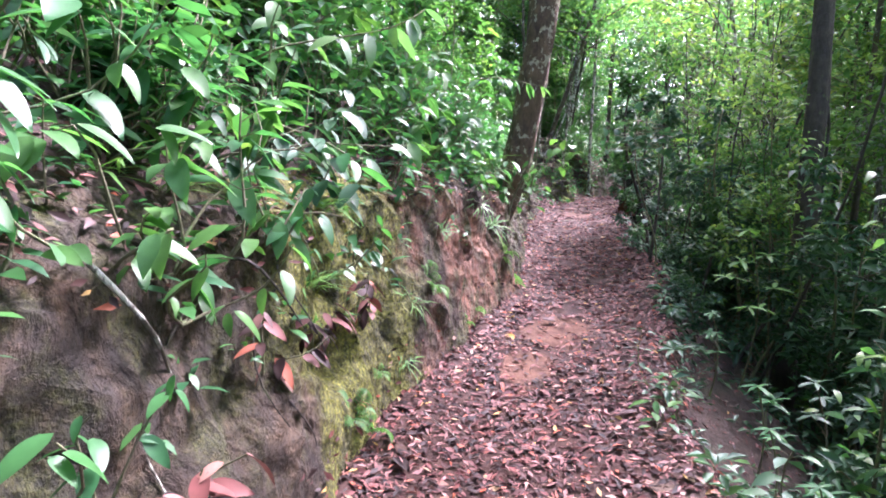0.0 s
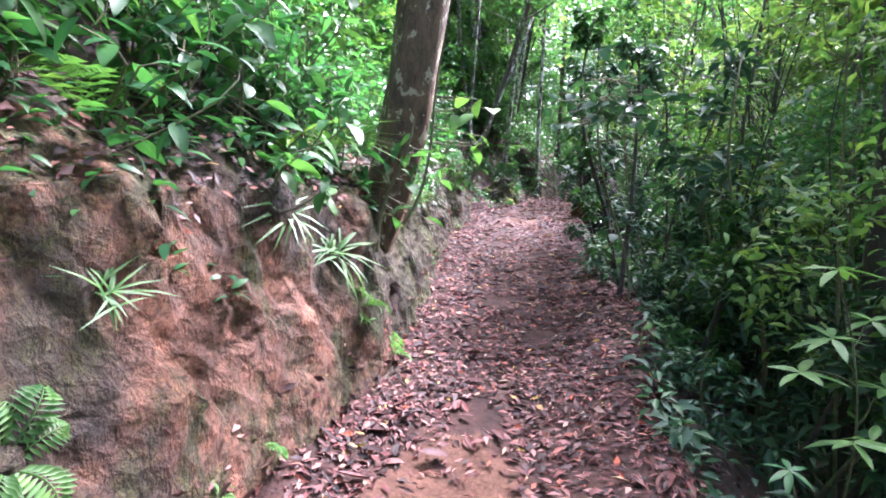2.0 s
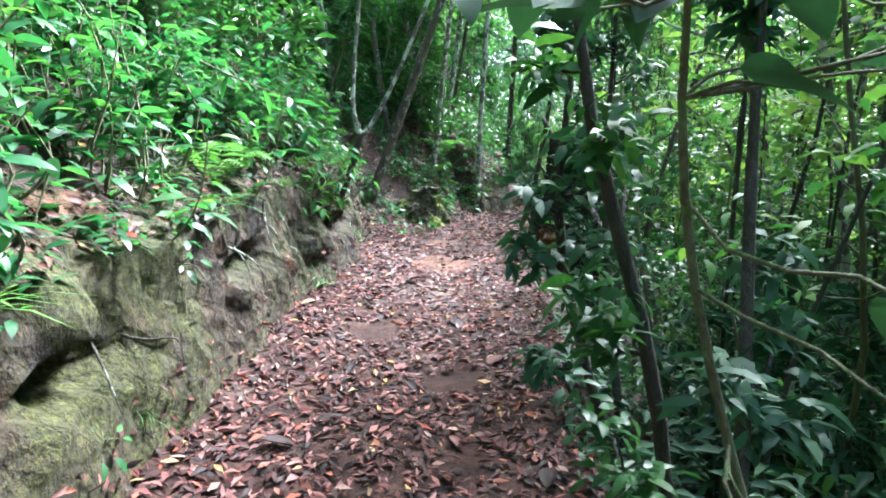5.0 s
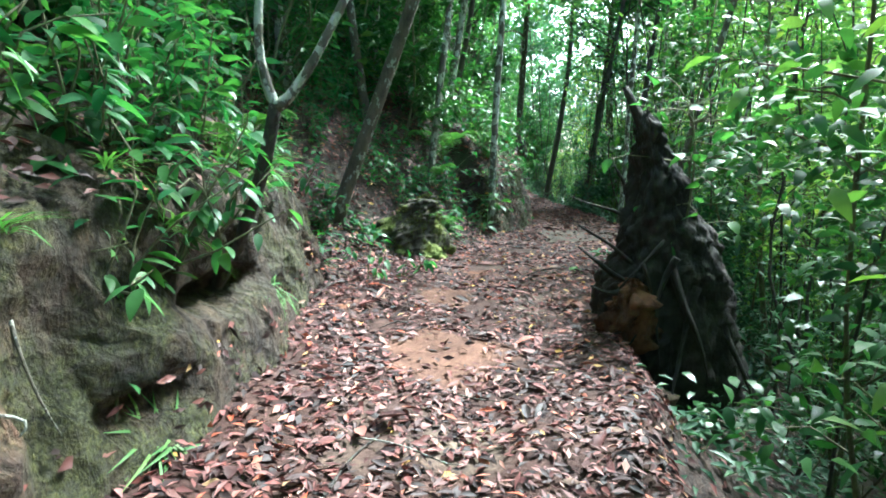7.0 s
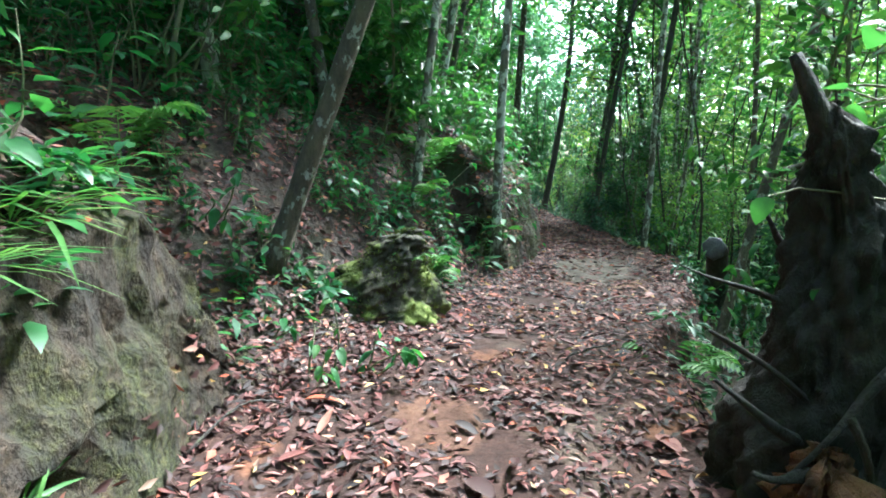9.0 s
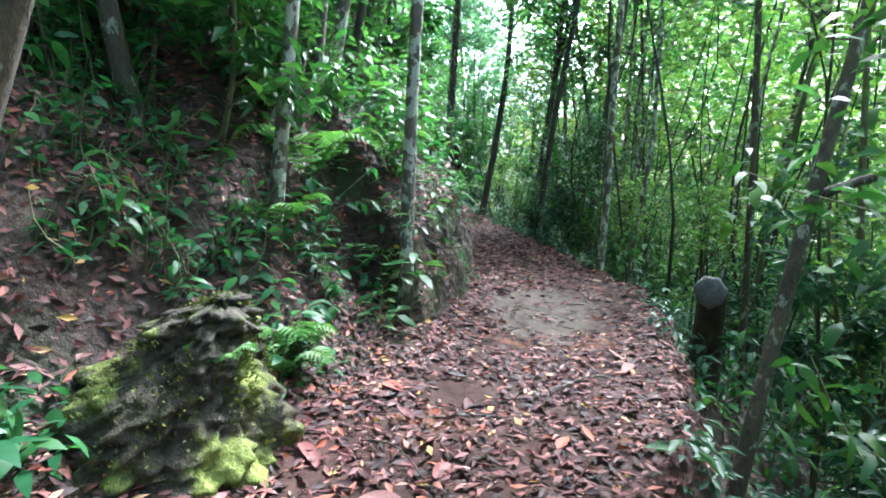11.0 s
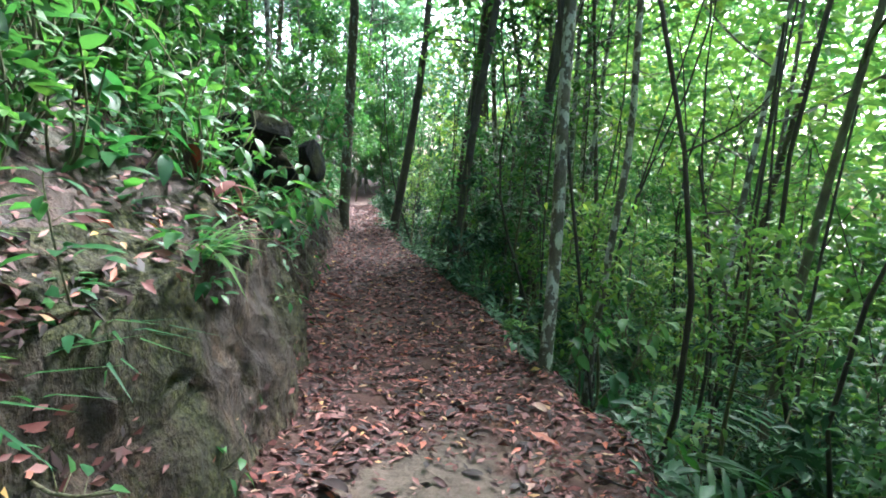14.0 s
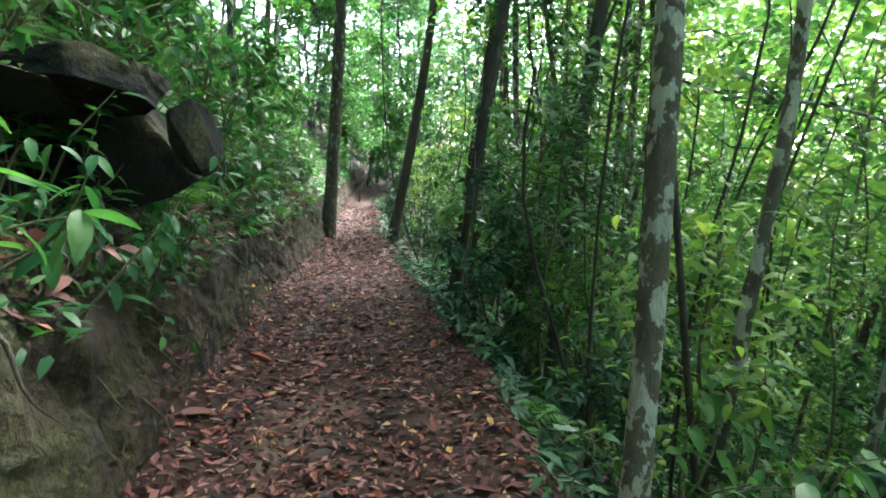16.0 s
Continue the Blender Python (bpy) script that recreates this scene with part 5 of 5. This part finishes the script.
for k, (x, y, leaf, count, reach) in enumerate(((-1.0, 1.5, 0.12, 30, 0.45), (-0.95, 2.0, 0.13, 36, 0.5), (-0.8, 2.5, 0.14, 36, 0.5), (-1.3, 2.2, 0.15, 40, 0.7), (-0.72, 3.1, 0.12, 30, 0.5), (-1.1, 3.0, 0.16, 40, 0.8), (-0.6, 3.7, 0.11, 30, 0.45),
                                               (-0.9, 3.9, 0.17, 36, 0.8), (-0.4, 4.4, 0.12, 36, 0.5), (-0.6, 4.8, 0.17, 40, 0.8), (-0.15, 5.2, 0.13, 36, 0.5), (-0.3, 5.8, 0.18, 40, 0.8), (0.25, 6.1, 0.13, 36, 0.55), (0.0, 6.6, 0.17, 40, 0.8),
                                               (0.5, 6.9, 0.15, 40, 0.6), (0.9, 8.3, 0.13, 36, 0.5), (1.05, 9.1, 0.13, 36, 0.5), (0.7, 8.8, 0.16, 36, 0.7), (1.15, 10.2, 0.11, 30, 0.5), (1.3, 11.6, 0.12, 36, 0.55), (1.55, 12.4, 0.13, 40, 0.6),
                                               (1.35, 12.0, 0.14, 30, 0.6), (1.85, 13.5, 0.10, 36, 0.5), (4.6, 18.6, 0.11, 30, 0.45), (5.0, 19.4, 0.13, 36, 0.55), (5.5, 20.6, 0.14, 40, 0.6), (5.75, 21.3, 0.12, 36, 0.5), (5.95, 21.75, 0.09, 36, 0.45), (5.55, 21.0, 0.11, 36, 0.55), (6.05, 22.3, 0.09, 36, 0.5), (5.9, 22.6, 0.13, 36, 0.55), (6.3, 24.0, 0.13, 36, 0.6),
                                               (7.9, 18.6, 0.17, 36, 0.6), (8.3, 19.2, 0.18, 36, 0.7), (8.1, 20.1, 0.17, 40, 0.7), (1.88, 12.45, 0.1, 48, 0.55), (1.93, 12.75, 0.1, 48, 0.55), (1.8, 12.2, 0.11, 40, 0.5))):
    broadleaf_shrub(x, y, 500 + k, leaf, count, reach, (LEAF_HERB, LEAF_BUSH)[k % 2])
for k, (x, y) in enumerate(((2.3, 3.0), (2.15, 2.6), (2.9, 3.4), (2.6, 2.5))):
    broadleaf_shrub(x, y, 740 + k, 0.1, 32, 0.4, LEAF_DARK, "low shrub below the path with deep shade put into its colour")

for k, (x, y, z) in enumerate(((6.38, 16.72, 0.78), (6.55, 16.68, 0.72), (6.7, 16.75, 0.75), (6.35, 16.95, 0.85))):
    broadleaf_shrub(x, y, 780 + k, 0.08, 24, 0.38, (LEAF_HERB, LEAF_DARK)[k % 2], "small leafy plant growing beside the cut log", z)
for k, (x, y, z) in enumerate(((8.06, 20.15, 1.17), (8.71, 20.35, 1.01), (8.58, 20.10, 0.94), (7.88, 20.00, 1.08))):
    broadleaf_shrub(x, y, 790 + k, 0.15, 32, 0.5, (LEAF_FERN, LEAF_BUSH)[k % 2], "broad-leaved pale green shrub below the path's edge", z)
for k, (x, y, z) in enumerate(((6.05, 21.7, 2.95), (5.6, 21.4, 2.9), (6.3, 21.8, 2.78), (5.2, 21.3, 2.9), (5.8, 21.8, 3.0), (6.4, 22.1, 2.6), (6.42, 21.9, 2.3), (5.4, 21.6, 2.95), (6.2, 22.0, 2.9))):
    broadleaf_shrub(x, y, 760 + k, 0.1, 32, 0.4, (LEAF_HERB, LEAF_BUSH)[k % 2], "leafy shrub rooted on the dark rocks", z)
gb = np.random.default_rng(33)
for k in range(26):
    y = gb.uniform(0.9, 7.0)
    broadleaf_shrub(left_edge(y) - gb.uniform(0.2, 1.5), y, 560 + k, gb.uniform(0.11, 0.2), 24, gb.uniform(0.45, 0.8), (LEAF_HERB, LEAF_BUSH, LEAF_DARK)[k % 3], "large-leaved green shrub crowding the bank")
for k in range(14):
    y = gb.uniform(20.3, 25.5)
    broadleaf_shrub(left_edge(y) - gb.uniform(0.25, 1.2), y, 600 + k, gb.uniform(0.08, 0.14), 18, gb.uniform(0.35, 0.6), (LEAF_HERB, LEAF_DARK)[k % 2], "leafy green shrub on the bank's rim")
for k, (x, y, leaf, n, reach) in enumerate(((3.0, 15.0, 0.10, 30, 0.4), (2.75, 14.8, 0.09, 24, 0.35), (2.4, 15.3, 0.10, 30, 0.4), (2.6, 15.9, 0.09, 24, 0.35), (2.1, 15.7, 0.12, 30, 0.45), (2.9, 16.6, 0.10, 30, 0.4), (3.5, 16.8, 0.10, 30, 0.4), (3.0, 17.2, 0.11, 30, 0.45),
                                                   (2.3, 16.9, 0.11, 30, 0.45), (1.7, 16.4, 0.12, 30, 0.5), (3.9, 17.2, 0.09, 24, 0.35), (6.25, 16.3, 0.09, 24, 0.35), (6.75, 16.9, 0.11, 24, 0.4), (6.6, 16.3, 0.12, 24, 0.4), (1.62, 12.7, 0.11, 36, 0.5), (1.75, 13.7, 0.09, 30, 0.4))):
    broadleaf_shrub(x, y, 640 + k, leaf, 18, reach, (LEAF_HERB, LEAF_BUSH)[k % 2], "young broad-leaved plant among fallen leaves")
for k, (x, y, leaf, n, reach) in enumerate(((3.95, 17.85, 0.11, 24, 0.5), (3.6, 18.1, 0.12, 24, 0.5), (3.5, 18.6, 0.12, 24, 0.5), (4.15, 18.35, 0.10, 24, 0.45), (5.2, 20.2, 0.13, 24, 0.55), (4.5, 18.9, 0.12, 24, 0.5))):
    broadleaf_shrub(x, y, 680 + k, leaf, n, reach, (LEAF_HERB, LEAF_BUSH, LEAF_SHADE)[k % 3], "leafy plant above the bank's earth face")
for k, (x, y) in enumerate(((-0.85, 1.75), (-0.78, 2.35), (-0.7, 2.9), (-0.55, 3.6), (5.3, 19.6), (5.75, 21.0))):
    broadleaf_shrub(x, y, 720 + k, 0.13, 18, 0.3, LEAF_DEAD, "withered brown leaves caught on the bank's rim")
climber((4.95, 13.6, 0.6), (4.85, 13.6, 2.35), [tuple(np.array((4.9, 13.55, 1.9)) + gb.normal(size=3) * (0.22, 0.18, 0.32)) for _ in range(46)], 0.10, LEAF_BUSH, "leafy green creeper growing over the dead stump", 22)


def drooping_branch(a, b_, leaf, n, seed, mat, label):
    """A twig that hangs into view, each large leaf on its own."""
    ob = holder("drooping_branch", label, "branch")
    ob.location = a
    g = np.random.default_rng(seed)
    line = bend((0, 0, 0), np.array(b_) - np.array(a), 9, 0.1, seed)
    part("twig", tube(line, np.linspace(0.009, 0.003, 9), 5, 0.1), STEM, ob)
    me = make_mesh("leaf", *one_leaf(leaf, leaf * 0.38, 0.28, 0.10, 0.8), mat)
    for k in range(n):
        lf = new("leaf", me)
        lf.parent = ob
        lf.matrix_basis = Matrix.Translation(line[8 - (k * 7) // n]) @ pose(0, 0, 0, g.uniform(-30, 30), g.uniform(10, 60), g.uniform(-180, 60)) @ Matrix.Scale(g.uniform(0.7, 1.2), 4)


drooping_branch((-1.3, 1.0, 2.05), (-0.43, 0.98, 2.02), 0.14, 7, 1, LEAF_CROWN, "drooping twig with pale yellow-green leaves over the path")
drooping_branch((-1.1, 3.4, 2.3), (-0.1, 3.3, 2.55), 0.2, 12, 2, LEAF_CROWN, "arching branch with long bright green leaves")
drooping_branch((-0.9, 3.0, 1.9), (-0.42, 2.86, 1.66), 0.2, 5, 3, LEAF_HERB, "low branch with very large oval leaves")
drooping_branch((0.2, 6.2, 2.6), (0.95, 5.6, 2.5), 0.18, 12, 4, LEAF_CROWN, "arching branch with pointed bright leaves beside the trunk")
drooping_branch((1.2, 10.9, 2.4), (1.75, 10.9, 2.2), 0.15, 8, 5, LEAF_HERB, "branch with a whorl of pale green leaves")

drooping_branch((5.62, 20.75, 1.9), (6.0, 20.8, 2.36), 0.11, 14, 6, LEAF_HERB, "leafy twig in front of the rock hollow")
drooping_branch((5.9, 20.9, 1.75), (6.25, 20.95, 2.2), 0.10, 12, 7, LEAF_HERB, "young leafy shoot beside the rock hollow")
drooping_branch((5.6, 21.9, 3.3), (6.2, 21.4, 2.85), 0.10, 16, 8, LEAF_BUSH, "leafy branch hanging over the rocks")
drooping_branch((4.9, 21.6, 3.1), (5.5, 21.0, 2.85), 0.10, 16, 9, LEAF_BUSH, "leafy branch drooping over the boulder")


def hanging_root(y, h, length, seed):
    """A thin root that hangs down the bank's face."""
    x = left_edge(y) - 0.12
    z = ground_z(left_edge(y) + 0.05, y)
    top = np.array((x, y, z + h))
    ob = holder("hanging_root", "thin pale root hanging down the bank", "root", "roots on the bank")
    ob.location = top
    g = np.random.default_rng(seed)
    line = bend((-0.12, 0, 0.04), (0.10 + 0.05 * g.normal(), length * g.uniform(-0.7, 0.7), -length), 10, 0.18, seed)
    part("strand", tube(line, np.linspace(g.uniform(0.004, 0.011), 0.0025, 10), 5, 0.2), (BARK_PALE, BARK, BARK_DARK)[seed % 3], ob)


gr = np.random.default_rng(19)
for k in range(40):
    y = gr.uniform(1.5, 14.2) if k % 3 else gr.uniform(17.8, 24)
    hb = float(np.interp(y, HY, HH))
    hanging_root(y, hb * gr.uniform(0.55, 0.98), gr.uniform(0.15, 0.6) * hb, 700 + k)


def face_plant(y, h, seed, scale):
    """A small plant rooted in the bank's face."""
    x = left_edge(y) - 0.05 - 0.16 * h
    z = ground_z(left_edge(y) + 0.05, y) + h * float(np.interp(y, HY, HH))
    if seed % 3 == 0:
        p = grass_tuft(seed, 0.22, 26, "small green tuft on the bank's face", "tufts on the bank's face")
    elif seed % 3 == 1 and y < 7:
        p = fern(seed, 0.2, 5, "tiny fern rooted in the bank's face", "ferns on the bank's face")
    else:
        p = seedling(seed, 0.12, 7, 0.07, LEAF_HERB, 0.45, "tiny green seedling on the bank's face", "seedlings on the bank's face", "bank_seedling")
    p.matrix_basis = pose(x, y, z, 0, 50, gr.uniform(-40, 40)) @ Matrix.Scale(scale, 4)


for k in range(48):
    y = gr.uniform(1.8, 14.3) if k % 3 else gr.uniform(17.8, 26)
    face_plant(y, gr.choice([gr.uniform(0.0, 0.25), gr.uniform(0.3, 1.0)]), 800 + k, gr.uniform(0.6, 1.3))

# ---- fallen leaves ----
def curled(base, way, up, ln, wd, droop, fold):
    """Dead leaves of four faces each, curled along and across."""
    side = unit(np.cross(way, up))
    nor = np.cross(side, way)
    ln, wd, droop, fold = (a[:, None] for a in (ln, wd, droop, fold))
    m = base + way * ln * 0.5
    v = np.stack([base, m + side * wd / 2 + nor * wd * fold, m, m - side * wd / 2 + nor * wd * fold, base + way * ln - nor * ln * droop * 0.5], 1).reshape(-1, 3)
    o = (np.arange(len(base)) * 5)[:, None, None]
    return v, (o + np.array([[0, 1, 2], [0, 2, 3], [1, 4, 2], [2, 4, 3]])).reshape(-1, 3)


def litter(n, seed, x_of, y0, y1, lift=0.012, big=1.0):
    g = np.random.default_rng(seed)
    y = g.uniform(y0, y1, n)
    x = x_of(y, g)
    keep = g.uniform(0, 1, n) > 0.78 * bareness(x, y)
    x, y = x[keep], y[keep]
    n = len(x)
    z = height(x, y) + lift * g.uniform(0.2, 1.3, n)
    e = 0.04
    nor = unit(np.stack([-(height(x + e, y) - height(x - e, y)) / (2 * e), -(height(x, y + e) - height(x, y - e)) / (2 * e), np.ones(n)], -1))
    way = ways(n, g, -0.12, 0.3)
    way = unit(way - nor * np.sum(way * nor, -1, keepdims=True) * 0.85)
    up = unit(nor + g.normal(size=(n, 3)) * 0.35)
    ln = big * g.uniform(0.028, 0.09, n)
    return curled(np.stack([x, y, z], -1), way, up, ln, ln * g.uniform(0.25, 0.45, n), g.uniform(-0.3, 0.45, n), g.uniform(-0.1, 0.4, n))


def across_path(y, g):
    a, b = left_edge(y), right_edge(y)
    m = g.uniform(-0.02, 1.12, len(y))
    keep = wave(a + m * (b - a), y, 0, 2.6) + 1.1 * np.abs(2 * m - 1) > -0.45
    m = np.where(keep, m, np.where(m < 0.5, m * 0.4, 1 - (1 - m) * 0.4))
    return a + (b - a) * m


tagged(part("leaf_litter", litter(76000, 41, across_path, 1.5, 34, 0.02), LEAF_DEAD), "brown and reddish fallen leaves strewn over the path", "leaf litter", kind="stuff")
tagged(part("leaf_litter", litter(34000, 42, lambda y, g: left_edge(y) - 0.2 - 4.5 * g.uniform(0, 1, len(y)) ** 1.3, 1.5, 32, 0.035), LEAF_DEAD), "brown fallen leaves on the slope above the path", "leaf litter", kind="stuff")

tagged(part("leaf_litter", litter(14000, 43, lambda y, g: left_edge(y) + 0.3 - 3.4 * g.uniform(0, 1, len(y)), 14.4, 18.6, 0.03), LEAF_DEAD), "drift of brown fallen leaves on the open slope", "leaf litter", kind="stuff")

tagged(part("leaf_litter", litter(9000, 44, lambda y, g: right_edge(y) - 0.05 + 1.6 * g.uniform(0, 1, len(y)) ** 1.5, 1.5, 28, 0.03), LEAF_DEAD), "brown fallen leaves spilling over the path's outer edge", "leaf litter", kind="stuff")


def single_leaves(n, seed):
    """Larger fallen leaves that lie singly on the path."""
    g = np.random.default_rng(seed)
    kinds = [make_mesh("fallen_leaf", *one_leaf(1.0, w, d, f, 0.85), LEAF_DEAD) for w, d, f in ((0.36, 0.2, 0.2), (0.44, -0.15, 0.3), (0.3, 0.3, 0.25), (0.5, 0.1, 0.15), (0.26, -0.2, 0.3))]
    for k in range(n):
        y = g.uniform(2.2, 24)
        m = g.uniform(0.02, 0.98)
        x = left_edge(y) * (1 - m) + right_edge(y) * m
        lf = new("fallen_leaf", kinds[k % 5])
        lf.parent = ground
        lf.matrix_basis = pose(x, y, ground_z(x, y) + 0.018, g.uniform(-14, 14), g.uniform(-12, 12), g.uniform(0, 360)) @ Matrix.Scale(g.uniform(0.09, 0.19), 4)


single_leaves(280, 91)


def stick(a, b_, r, seed, mat, label):
    ob = holder("stick", label, "stick")
    ob.location = a
    pts = bend((0, 0, 0), np.array(b_) - np.array(a), 10, 0.12, seed)
    w = pts + np.array(a)
    pts[:, 2] = np.maximum(height(w[:, 0], w[:, 1]) + r * 0.9, w[:, 2]) - a[2]
    part("wood", tube(pts, np.linspace(r, r * 0.5, 10), 6, 0.15), mat, ob)


gs = np.random.default_rng(12)
for k in range(60):
    y = gs.uniform(2.5, 25)
    m = gs.uniform(0.0, 1.1)
    x = left_edge(y) * (1 - m) + right_edge(y) * m
    an, L = gs.uniform(0, 6.28), gs.uniform(0.15, 0.55)
    stick(on_ground(x, y, 0.01), on_ground(x + L * math.cos(an), y + L * math.sin(an), 0.01), gs.uniform(0.004, 0.009), k, (BARK, BARK_PALE, BARK_DARK)[k % 3], "fallen twig lying among dead leaves")
